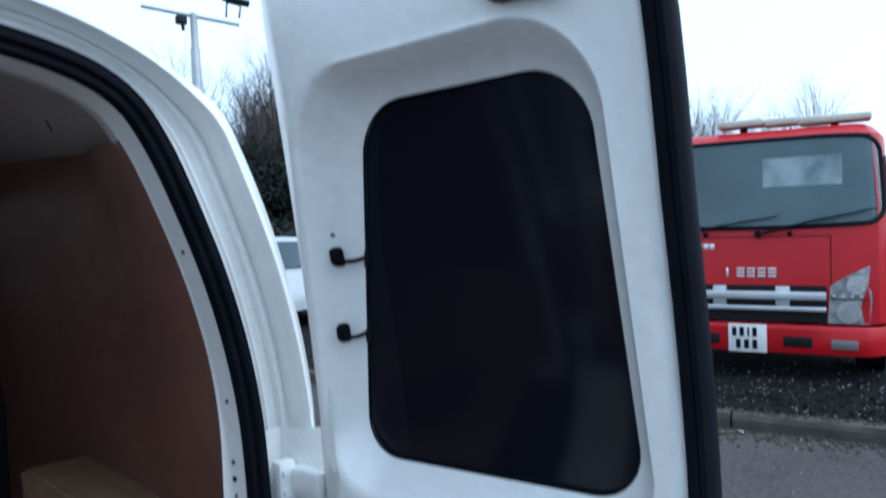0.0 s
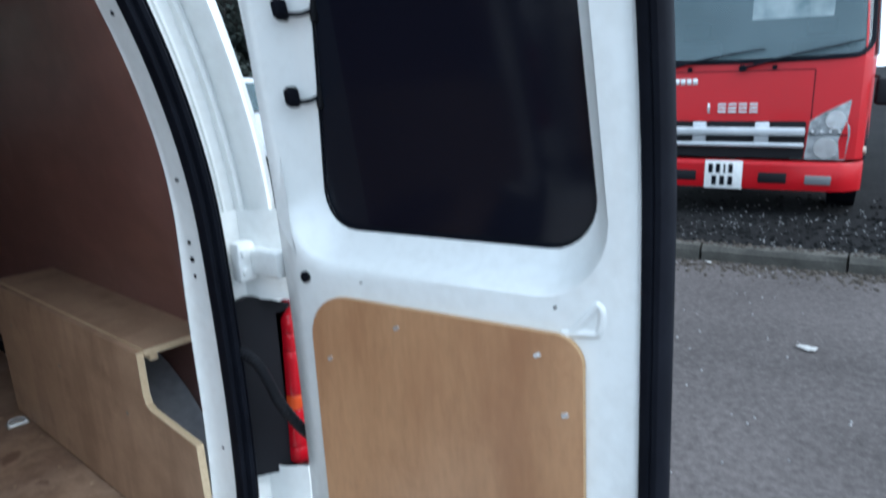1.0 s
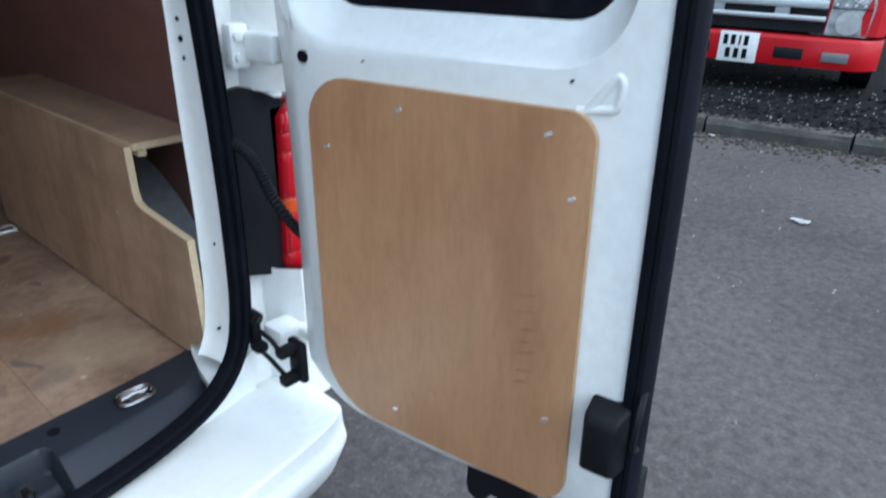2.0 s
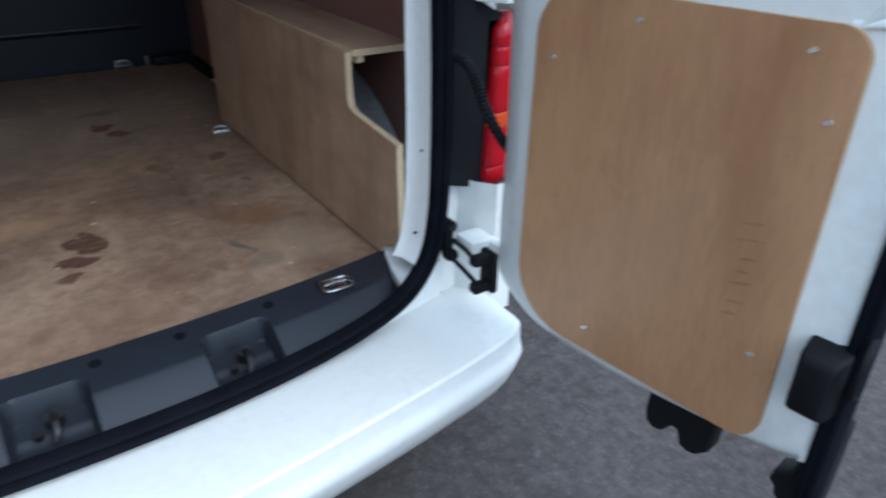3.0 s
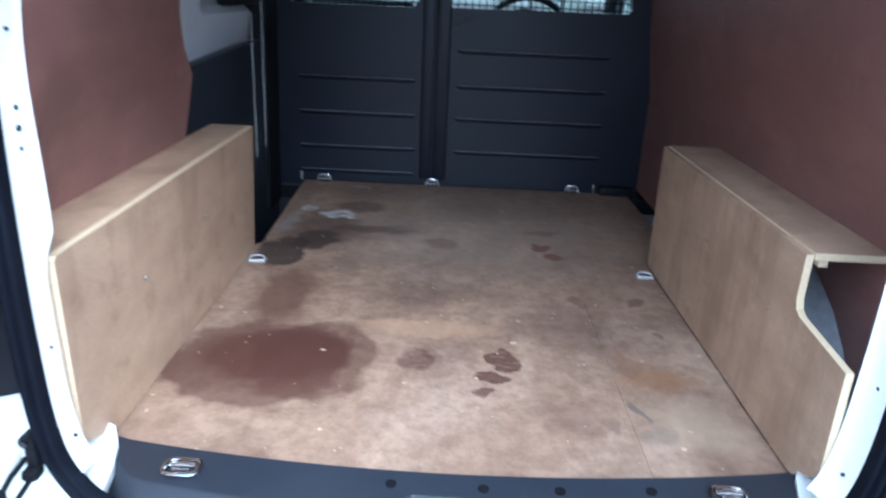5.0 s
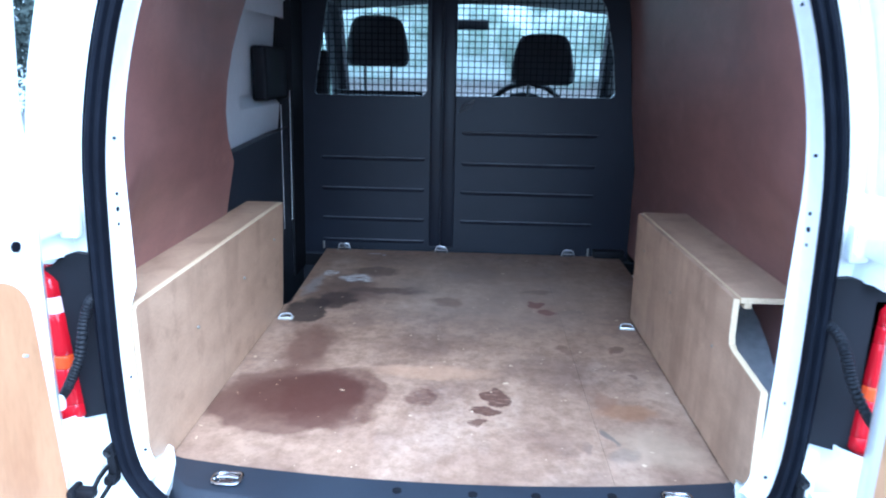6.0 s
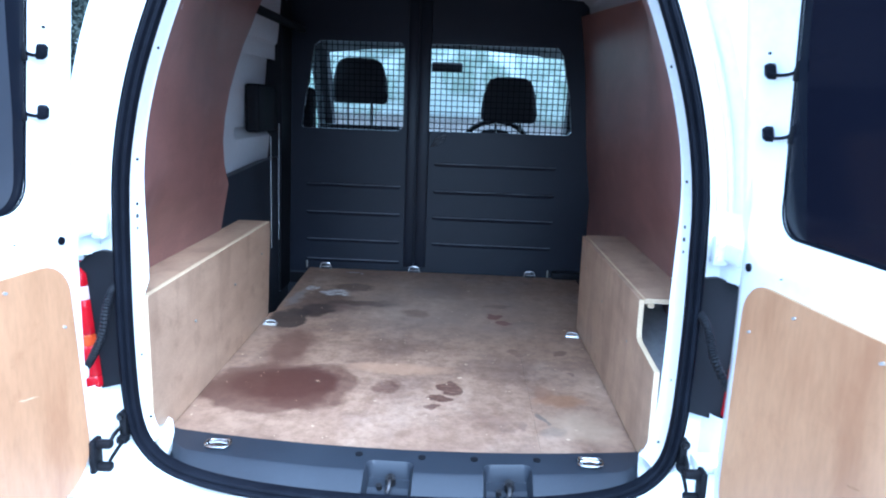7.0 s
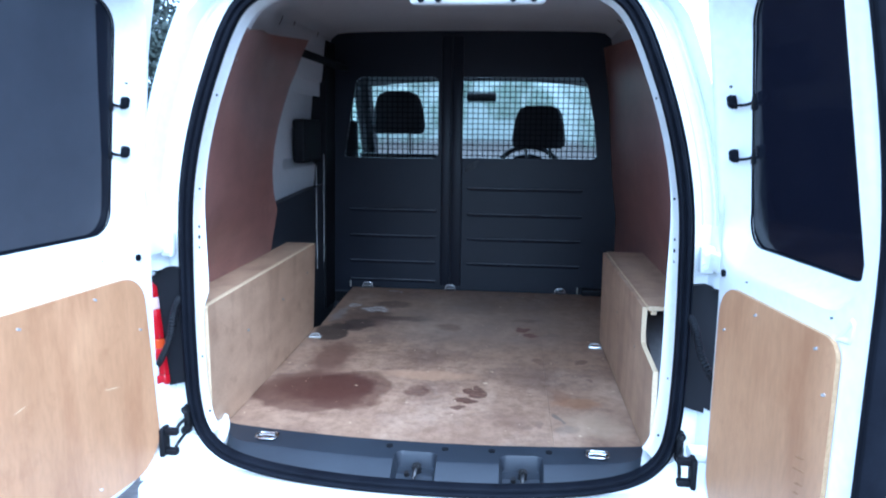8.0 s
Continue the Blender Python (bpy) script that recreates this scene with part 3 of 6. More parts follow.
def jamb(side):
    """Pillar below the lamp, lamp recess, lamp, hinges, check strap and cable hose on one side."""
    s = side
    # painted pillar faces between seal and hinge line, below the lamp and above it
    for z0, z1, y0, nm in ((0.5, 0.746, -0.118, "lower_rear_pillar"), (1.024, 1.16, -0.118, "upper_rear_pillar")):
        rows = []
        for k in range(5):
            z = z0 + (z1 - z0) * k / 4
            x = side_x(max(z, 0.72)) + 0.012 if z > 0.64 else 0.5 + 0.08 * ease((z - 0.5) / 0.14)
            rows.append([(s * x, y0, z), (s * (x + 0.012), y0 + 0.018, z), (s * 0.625, y0 + 0.02, z), (s * 0.637, y0 - 0.012, z), (s * 0.66, y0 - 0.04, z), (s * 0.70, y0 - 0.04, z), (s * 0.78, y0 + 0.12, z)])
        bm = bmesh.new()
        add_loft(bm, rows, closed=False)
        part(nm, bm, WHITE, van)
    bm = bmesh.new()
    far = 0.678 if s > 0 else 0.66
    face = [(0.588, 0.746), (0.64, 0.732), (0.652, 0.722), (far, 0.735), (far, 1.004), (0.64, 1.024), (0.615, 1.031), (0.588, 1.028)]
    add_prism(bm, face, lambda p, k: (s * p[0], -0.106 - 0.012 * k, p[1]))
    part("lamp_recess", bm, BLACK, van, "black plastic panel beside the tail lamp")
    # tail lamp: one curved lens in coloured bands on a black housing
    lamp = bmesh.new()
    add_box(lamp, (0.65, -0.118, 0.729), (0.745, -0.085, 1.002), None, 0.008, 3)
    if s < 0:
        bmesh.ops.transform(lamp, matrix=Matrix.Diagonal((-1, 1, 1, 1)), verts=lamp.verts)
    tail = part("tail_lamp", lamp, BLACK, van, "deep red tail lamp with a pale and an amber band")

    def lens_ring(z, tuck):
        xi = (0.655 + 0.045 * (z - 0.75) if s > 0 else 0.628 + 0.085 * (z - 0.75)) + 0.03 * tuck
        yo = -0.133 + 0.03 * tuck
        return [(s * x, y, z) for x, y in ((xi, -0.095), (xi, yo + 0.014), (xi + 0.003, yo + 0.006), (xi + 0.008, yo + 0.0015), (xi + 0.016, yo), (0.7, yo + 0.004), (0.73, yo + 0.018), (0.748, yo + 0.036), (0.748, -0.095))]

    for z0, z1, mat, nm in ((0.738, 0.78, RED_LENS, "red_lens"), (0.7808, 0.846, RED_LENS, "red_lens"), (0.8465, 0.87, AMBER_LENS, "amber_lens"), (0.8705, 0.9432, RED_LENS, "red_lens"), (0.944, 0.972, PINK_LENS if s < 0 else RED_LENS, "clear_lens" if s < 0 else "red_lens"), (0.9728, 1.02, RED_LENS, "red_lens")):
        zs = [z0, z0 + 0.0015] + [z0 + (z1 - z0) * k / 4 for k in (1, 2, 3)] + [z1 - 0.0015, z1]
        rings = []
        for k, z in enumerate(zs):
            lip = 0.022 if k in (0, len(zs) - 1) else 0.0
            end = max(ease((0.756 - z) / 0.018), ease((z - 1.0) / 0.02))
            rings.append(lens_ring(z, max(lip, 0.6 * end)))
        b = bmesh.new()
        add_loft(b, rings, True, True)
        bmesh.ops.translate(b, verts=b.verts, vec=(0, 0, -0.016))
        part(nm, b, mat, tail, "pale band over red" if nm == "clear_lens" else "", smooth=50)
    # corrugated cable hose to the door
    if s > 0:
        path = [(0.586, -0.116, 0.958), (0.586, -0.165, 0.95), (0.59, -0.188, 0.922), (0.597, -0.2, 0.89), (0.622, -0.21, 0.843), (0.645, -0.228, 0.81)]
    else:
        path = [(-0.59, -0.11, 0.958), (-0.591, -0.136, 0.95), (-0.595, -0.15, 0.92), (-0.601, -0.158, 0.872), (-0.614, -0.164, 0.836), (-0.63, -0.166, 0.806), (-0.645, -0.168, 0.785)]
    path = smooth_path(path, 44)
    n = len(path) - 1
    part("cable_hose", tube(path, lambda t: 0.0079 + 0.0009 * math.sin(t * n * 0.95) * ease((0.8 - t) / 0.06) - 0.0006 * ease((t - 0.8) / 0.1), 12), BLACK, van, "dark corrugated plastic cable hose")
    if s < 0:
        part("hose_clip", box((-0.647, -0.18, 0.779), (-0.628, -0.166, 0.806), pose(0, 0, 0), 0.004), WHITE, van, "white cable clip")
    # hinges: painted upper leaf, black lower hinge and check strap
    up = bmesh.new()
    add_box(up, (0.596, -0.136, 1.058), (0.626, -0.112, 1.118), None, 0.006)
    add_box(up, (0.616, -0.198, 1.068), (0.638, -0.125, 1.108), None, 0.007)
    add_disc(up, (0.606, -0.138, 1.102), (0, 1, 0), 0.0065, 0.008, 8)
    add_disc(up, (0.606, -0.138, 1.074), (0, 1, 0), 0.0065, 0.008, 8)
    if s < 0:
        bmesh.ops.transform(up, matrix=Matrix.Diagonal((-1, 1, 1, 1)), verts=up.verts)
    part("upper_hinge", up, WHITE, van)
    part("hinge_knuckle", tube([(s * 0.644, -0.21, 1.058), (s * 0.644, -0.21, 1.122)], 0.011, 12), BLACK, van)
    lo = bmesh.new()
    add_box(lo, (0.574, -0.142, 0.632), (0.59, -0.112, 0.684), None, 0.005)
    add_box(lo, (0.57, -0.155, 0.626), (0.592, -0.13, 0.642), None, 0.005)
    add_disc(lo, (0.582, -0.135, 0.684), (0, 1, 0), 0.0105, 0.02, 14)
    if s < 0:
        bmesh.ops.transform(lo, matrix=Matrix.Diagonal((-1, 1, 1, 1)), verts=lo.verts)
    hinge = part("lower_hinge", lo, BLACK, van, "black steel hinge bracket")
    b = bmesh.new()
    add_disc(b, (s * 0.582, -0.147, 0.684), (0, 1, 0), 0.0055, 0.006, 6)
    part("hinge_bolt", b, DARK_STEEL, hinge)
    leaf = bmesh.new()
    add_box(leaf, (0.594, -0.185, 0.642), (0.642, -0.135, 0.668), None, 0.007)
    add_box(leaf, (0.628, -0.225, 0.644), (0.65, -0.165, 0.664), None, 0.007)
    if s < 0:
        bmesh.ops.transform(leaf, matrix=Matrix.Diagonal((-1, 1, 1, 1)), verts=leaf.verts)
    part("hinge_leaf", leaf, WHITE, van)
    arm = bmesh.new()
    add_tube(arm, [(s * 0.583, -0.15, 0.662), (s * 0.57, -0.2, 0.672), (s * 0.556, -0.24, 0.678)], 0.0042, 6)
    add_tube(arm, [(s * 0.577, -0.15, 0.634), (s * 0.568, -0.2, 0.636), (s * 0.558, -0.24, 0.64)], 0.0042, 6)
    part("check_strap", arm, BLACK, van)
    blk = bmesh.new()
    add_box(blk, (0.578, -0.26, 0.618), (0.59, -0.226, 0.686), None, 0.004)
    add_box(blk, (0.55, -0.252, 0.668), (0.582, -0.234, 0.684), None, 0.004)
    add_box(blk, (0.552, -0.252, 0.62), (0.582, -0.234, 0.636), None, 0.004)
    if s < 0:
        bmesh.ops.transform(blk, matrix=Matrix.Diagonal((-1, 1, 1, 1)), verts=blk.verts)
    part("check_strap_bracket", blk, BLACK, van)
    # folded metal corner at the foot of the opening
    foot = bmesh.new()
    plan = [(0.5, -0.128), (0.515, -0.06), (0.526, -0.02), (0.54, 0.004), (0.56, 0.012), (0.585, 0.012), (0.6, -0.02), (0.58, -0.118), (0.54, -0.13)]
    add_prism(foot, plan, lambda p, k: (p[0], p[1], 0.572 + (0.0165 + min(0.026, (0.98 if p[1] > -0.03 else 0.5) * max(0, p[0] - 0.518))) * k))
    if s < 0:
        bmesh.ops.transform(foot, matrix=Matrix.Diagonal((-1, 1, 1, 1)), verts=foot.verts)
    part("frame_foot", foot, WHITE, van, smooth=20)


jamb(1)
jamb(-1)


def bumper():
    """Wrap-round painted bumper: broad ledge, crisp crease, stepped rear face, tucked lower edge."""
    bm = bmesh.new()
    rings = []
    for k in range(45):
        x = -0.652 + 1.304 * k / 44
        rear = float(np.interp(abs(x), [0, 0.15, 0.29, 0.45, 0.56, 0.61, 0.636, 0.652], [-0.354, -0.346, -0.329, -0.306, -0.286, -0.274, -0.264, -0.25]))
        inner = max(opening_y(x, 0.55) + 0.012, -0.185)
        top = 0.537 - 0.004 * (1 - abs(x) / 0.652)
        rings.append([(x, inner + 0.06, 0.50), (x, inner + 0.02, top - 0.004), (x, inner, top), (x, inner - 0.03, top + 0.001), (x, rear + 0.012, top - 0.001), (x, rear + 0.004, top - 0.003), (x, rear + 0.001, top - 0.007),
                      (x, rear - 0.0005, top - 0.028), (x, rear - 0.002, top - 0.036), (x, rear - 0.0045, top - 0.042), (x, rear - 0.007, top - 0.048), (x, rear - 0.0085, top - 0.056), (x, rear - 0.006, top - 0.068), (x, rear + 0.012, 0.43), (x, rear + 0.03, 0.40), (x, rear + 0.08, 0.36), (x, rear + 0.16, 0.33)])
    for s, ring in ((1, rings[-1]), (-1, rings[0])):
        ext = [[(s * (0.652 + d), y * (1 - k) + e * k, z) for _, y, z in ring] for d, k, e in ((0.001, 0.02, -0.06), (0.0016, 0.25, -0.05), (0.003, 0.65, -0.03), (0.016, 0.92, 0.02))]
        ext += [[(s * 0.72, 0.1 + 0.2 * y, z) for _, y, z in ring]]
        rings = rings + ext if s > 0 else ext[::-1] + rings
    add_loft(bm, rings, closed=False)
    part("rear_bumper", bm, WHITE, van, "glossy white wrap-round rear bumper", smooth=28)


bumper()


def sill_panel():
    """Painted body panel from the seal's foot down behind the bumper ledge."""
    line = sorted((p for p in opening(0.012, 0.006) if p.z < 0.69), key=lambda p: p.x)
    bm = bmesh.new()
    add_loft(bm, [line, [p + Vector((p.x * 0.012, 0.002, -0.008)) for p in line], [Vector((p.x * 1.02, p.y + 0.004, 0.5)) for p in line]], closed=False)
    part("rear_sill_panel", bm, WHITE, van)


sill_panel()


def ply_edge_y(x):
    return 0.002 - 0.047 * max(0.0, 1 - (x / 0.54) ** 2)


POCKETS = (-0.024, 0.228)


def sill():
    """Moulded sill: flat tread, sloping nose and two latch pockets."""
    bm = bmesh.new()
    xs = sorted({round(-0.54 + 0.02 * k, 4) for k in range(55)} | {round(c + 0.004 * k, 4) for c in POCKETS for k in range(-14, 15)})
    vs = [0, 0.004, 0.01, 0.15, 0.28] + [0.32 + 0.025 * k for k in range(17)] + [0.75, 0.8, 0.86, 0.92, 0.97, 1.0]

    def pocket(x, y, back):
        """How far inside a pocket: side walls, rounded back corners, open at the nose."""
        d = 1.0
        for c in POCKETS:
            qx, qy = abs(x - c) - (0.05 - 0.016), (y - back) + 0.016
            d = min(d, math.hypot(max(qx, 0), max(qy, 0)) + min(max(qx, qy), 0) - 0.016)
        return ease(-d / 0.0045)

    rows = []
    for x in xs:
        y0 = ply_edge_y(x) + 0.004
        y1 = opening_y(x, 0.553) + 0.006 + 0.075 * ease((abs(x) - 0.47) / 0.08)
        row = []
        for v in vs:
            y = y0 + (y1 - y0) * v
            z = 0.588 - 0.004 * v if v < 0.62 else 0.5855 - 0.03 * ((v - 0.62) / 0.38) ** 1.1
            if v < 0.006:
                z -= 0.008
            z -= pocket(x, y, y0 + (y1 - y0) * 0.36) * (0.032 * ease((1.08 - v) / 0.4) + 0.006)
            edge = ease((abs(x) - 0.525) / 0.035)
            row.append((x, y, z + 0.006 * edge))
        rows.append(row)
    add_loft(bm, rows, closed=False)
    part("sill_trim", bm, GREY_PLASTIC, van, "charcoal plastic loading sill with two latch pockets")
    for c in POCKETS:
        bm = bmesh.new()
        add_disc(bm, (c + 0.004, -0.122, 0.558), (0, -0.35, 1), 0.011, 0.02, 14)
        part("striker_base", bm, DARK_STEEL, van)
        bm = bmesh.new()
        add_tube(bm, smooth_path([(c + 0.004, -0.124, 0.566), (c + 0.004, -0.14, 0.569), (c + 0.003, -0.152, 0.561), (c, -0.158, 0.551)], 4), 0.005, 8)
        part("latch_striker", bm, DARK_STEEL, van, "worn steel door latch striker")
        bm = bmesh.new()
        add_disc(bm, (c - 0.018, -0.138, 0.552), (0, -0.3, 1), 0.006, 0.01, 10)
        part("striker_bolt", bm, DARK_STEEL, van)
        for dx in (-0.071, 0.067):
            bm = bmesh.new()
            add_disc(bm, (c + dx, ply_edge_y(c + dx) - 0.028, 0.5878), (0, 0, 1), 0.0085, 0.003, 14)
            part("sill_clip", bm, BLACK, van)


sill()


def tie_ring(x, y, z, upright=False):
    """Folding lashing eye: a pressed dish with a plated rim and a ring across it."""
    m = pose(x, y, z, 0 if not upright else 70, 0, 0)
    if upright:
        bm = bmesh.new()
        eye = [(-0.026, -0.004, 0.0), (-0.025, -0.004, 0.012), (-0.019, -0.005, 0.026), (-0.01, -0.006, 0.03), (0.01, -0.006, 0.03), (0.019, -0.005, 0.026), (0.025, -0.004, 0.012), (0.026, -0.004, 0.0)]
        add_tube(bm, smooth_path(eye, 3), 0.0021, 6)
        add_tube(bm, [(-0.021, -0.008, 0.013), (0.021, -0.008, 0.013)], 0.0017, 6)
        bmesh.ops.transform(bm, matrix=Matrix.Translation((x, y, z)), verts=bm.verts)
        lug = part("lashing_eye", bm, CHROME, van, "plated lashing eye at the foot of the bulkhead")
        part("lug_plate", box((x - 0.021, y + 0.002, z), (x + 0.021, y + 0.008, z + 0.024), None, 0.002), DARK_STEEL, lug)
        return
    rim = [Vector((p[0], p[1], 0.004)) for p in rounded(-0.026, 0.026, -0.0175, 0.0175, 0.012, 5)]
    dish = bmesh.new()
    add_loft(dish, [[(p.x * k, p.y * k, h) for p in rim] for k, h in ((1.02, 0.001), (0.9, 0.0015), (0.75, -0.004), (0.01, -0.004))], closed=True)
    bmesh.ops.transform(dish, matrix=m, verts=dish.verts)
    eye = part("lashing_ring", dish, BLACK, van, "plated folding lashing ring in the sill")
    r = tube(rim, 0.0033, 8, closed=True)
    bmesh.ops.transform(r, matrix=m, verts=r.verts)
    part("ring_rim", r, POLISHED, eye)
    b = bmesh.new()
    add_tube(b, [(-0.02, 0.006, 0.002), (0.0, 0.007, 0.004), (0.02, 0.006, 0.002)], 0.0042, 8)
    add_tube(b, [(-0.013, -0.005, 0.0), (0.013, -0.005, 0.0)], 0.005, 8)
    bmesh.ops.transform(b, matrix=m, verts=b.verts)
    part("ring_bar", b, POLISHED, eye)


for x in (-0.41, 0.41):
    tie_ring(x, -0.064, 0.5885)
for x in (-0.513, -0.103, 0.427):
    tie_ring(x, 1.625, 0.581, True)


def inner_roof():
    """Painted roof skin and upper walls above the lining."""
    top = [p for p in opening(-0.006, 0.0) if p.z > 1.5]
    n = len(top)
    half = smooth_path([(0.632, 0, 1.5), (0.622, 0, 1.6), (0.605, 0, 1.69), (0.575, 0, 1.755), (0.5, 0, 1.79), (0.35, 0, 1.803), (0.18, 0, 1.808), (0, 0, 1.81)], 8)
    deep = smooth_path([(0.632, 0, 1.5), (0.63, 0, 1.6), (0.627, 0, 1.69), (0.62, 0, 1.76), (0.598, 0, 1.796), (0.5, 0, 1.806), (0.3, 0, 1.81), (0, 0, 1.812)], 8)
    length, stretch = (np.cumsum([0] + [(b - a).length for a, b in zip(run, run[1:])]) for run in (half, deep))
    bm = bmesh.new()
    rows = []
    for y in (-0.065, -0.03, 0.0, 0.05, 0.1, 0.16, 0.22, 0.3, 0.6, 0.8, 1.0, 1.2, 1.4, 1.7):
        s = ease((y + 0.04) / 0.3)
        row = []
        for i, p in enumerate(top):
            f = 1 - abs(2 * i / (n - 1) - 1)
            d = f * length[-1]
            ax, az = float(np.interp(d, length, [q.x for q in half])), float(np.interp(d, length, [q.z for q in half]))
            box_k, e = ease((y - 0.3) / 1.2), f * stretch[-1]
            ax += (0.975 * float(np.interp(e, stretch, [q.x for q in deep])) - ax) * box_k
            az += (float(np.interp(e, stretch, [q.z for q in deep])) - az) * box_k
            ax *= 1.0 + 0.012 * max(0, y) + (0.125 * ease((y - 0.6) / 0.3) if p.x < 0 else 0)
            row.append((p.x + (math.copysign(ax, p.x) - p.x) * s, y, p.z + (az - p.z) * s))
        rows.append(row)
    add_loft(bm, rows, closed=False)
    part("inner_roof", bm, PRIMER, van, "bare pale grey painted roof skin")
    for s in (1, -1):
        bm = bmesh.new()
        add_loft(bm, [[(s * (wall_x(z, y) + 0.022), y, z) for z in (0.55, 0.8, 1.0, 1.2, 1.35, 1.45)] for y in (-0.05, 0.1, 0.3, 0.6, 0.72)], closed=False)
        part("inner_side_panel", bm, PRIMER, van)
    # thin slots pressed through the roof's upper corners
    for place, facing in (((-0.666, 0.878, 1.7405), (0.913, 0.119, -0.39)), ((-0.68, 1.072, 1.755), (0.967, 0.04, -0.253)), ((-0.6885, 1.429, 1.764), (0.978, 0.008, -0.21)), ((0.5964, 0.789, 1.7503), (-0.931, 0.026, -0.364)), ((0.585, 1.243, 1.791), (-0.658, 0.029, -0.752))):
        out = Vector(facing).normalized()
        along = Vector((0, 0.3, 1)) - out * out.dot(Vector((0, 0.3, 1)))
        along.normalize()
        turn = Matrix((along.cross(out), out, along)).transposed().to_4x4()
        bm = box((-0.0035, -0.003, -0.019), (0.0035, 0.0012, 0.019), Matrix.Translation(place) @ turn, 0.0008)
        part("roof_slot", bm, RUBBER, van)
    bm = bmesh.new()
    add_box(bm, (-0.05, -0.085, 1.628), (0.25, -0.05, 1.66), None, 0.012, 3)
    plate = part("header_striker", bm, WHITE, van, "white steel striker plate under the roof edge")
    for x in (-0.022, 0.016, 0.178, 0.222):
        b = bmesh.new()
        add_disc(b, (x, -0.087, 1.638), (0, 1, 0.3), 0.0075, 0.008, 14)
        part("bolt", b, RUBBER, plate)


inner_roof()


def sliding_door():
    """Inside of the nearside sliding door: recessed window panel, dark lower trim, top rail, lock cover."""
    def inner(y, z):
        return -(wall_x(z, 0.7) + 0.1)

    bm = bmesh.new()
    ys = [0.6, 0.8, 1.0, 1.04, 1.06, 1.08, 1.3, 1.5, 1.53, 1.55, 1.57, 1.7]
    zs = [0.5, 0.9, 1.15, 1.19, 1.21, 1.23, 1.4, 1.5, 1.53, 1.55, 1.57, 1.62, 1.7]
    add_loft(bm, [[(inner(y, z) - 0.035 * ease((y - 1.04) / 0.04) * ease((1.57 - y) / 0.04) * ease((z - 1.19) / 0.04) * ease((1.57 - z) / 0.04), y, z + 0.05 * ease((z - 1.6) / 0.1)) for z in zs] for y in ys], closed=False)
    door = part("sliding_door", bm, PRIMER, van, "pale grey inside of the closed sliding door")
    bm = bmesh.new()
    add_prism(bm, [(0.62, 0.4), (1.66, 0.4), (1.66, 1.10), (1.3, 1.095), (0.62, 1.06)], lambda p, k: (-0.7 - 0.03 * k, p[0], p[1]))
    part("door_trim", bm, GREY_PLASTIC, door, "black plastic lower trim")
    part("slide_rail", box((-0.63, 0.78, 1.625), (-0.6, 1.62, 1.65), None, 0.004), BLACK, door)
    part("lock_cover", box((-0.745, 1.215, 1.212), (-0.69, 1.475, 1.396), None, 0.012, 3), BLACK, door)
    bm = bmesh.new()
    add_prism(bm, [(1.5, 0.5), (1.66, 0.5), (1.66, 1.75), (1.5, 1.75)], lambda p, k: (-0.69 - 0.1 * k + 0.02 * ease((p[1] - 1.2) / 0.5), p[0], p[1]))
    part("pillar_trim", bm, BLACK, van)
    for foot, head in (((-0.6985, 1.392, 0.72), (-0.6985, 1.402, 1.19)), ((-0.6885, 1.47, 0.74), (-0.6885, 1.495, 1.24))):
        part("seal_strip", tube([foot, head], 0.0011, 6), WHITE, van)
    well = box((-0.76, 0.86, 0.40), (-0.53, 1.7, 0.42))
    add_box(well, (-0.76, 0.84, 0.42), (-0.53, 0.86, 0.566))
    add_box(well, (-0.76, 1.665, 0.42), (-0.53, 1.69, 0.566))
    add_box(well, (-0.55, 0.86, 0.42), (-0.53, 1.665, 0.566))
    part("step_well", well, GREY_PLASTIC, van, "dark moulded step well beside the floor")


sliding_door()


# ======== plywood fit-out ========
def floor_lining():
    boards = tagged(base("plywood_floor", 0, 0.8, 0.568), "stained plywood floor lining with dark oil spills", "floor lining")
    left = [(x, ply_edge_y(x)) for x in np.linspace(-0.551, 0.3098, 24)]
    left += [(0.3098, 1.645), (-0.592, 1.645), (-0.582, 1.36), (-0.566, 1.0), (-0.561, 0.96), (-0.566, 0.938), (-0.576, 0.924), (-0.592, 0.915), (-0.588, 0.88), (-0.552, 0.0)]
    right = [(x, ply_edge_y(x)) for x in np.linspace(0.3104, 0.552, 8)] + [(0.552, 0.93), (0.64, 0.95), (0.64, 1.645), (0.3104, 1.645)]
    for pts in (left, right):
        bm = bmesh.new()
        add_prism(bm, pts, lambda p, k: (p[0], p[1], 0.568 + 0.012 * k))
        part("floor_board", bm, FLOOR_PLY, boards)


floor_lining()


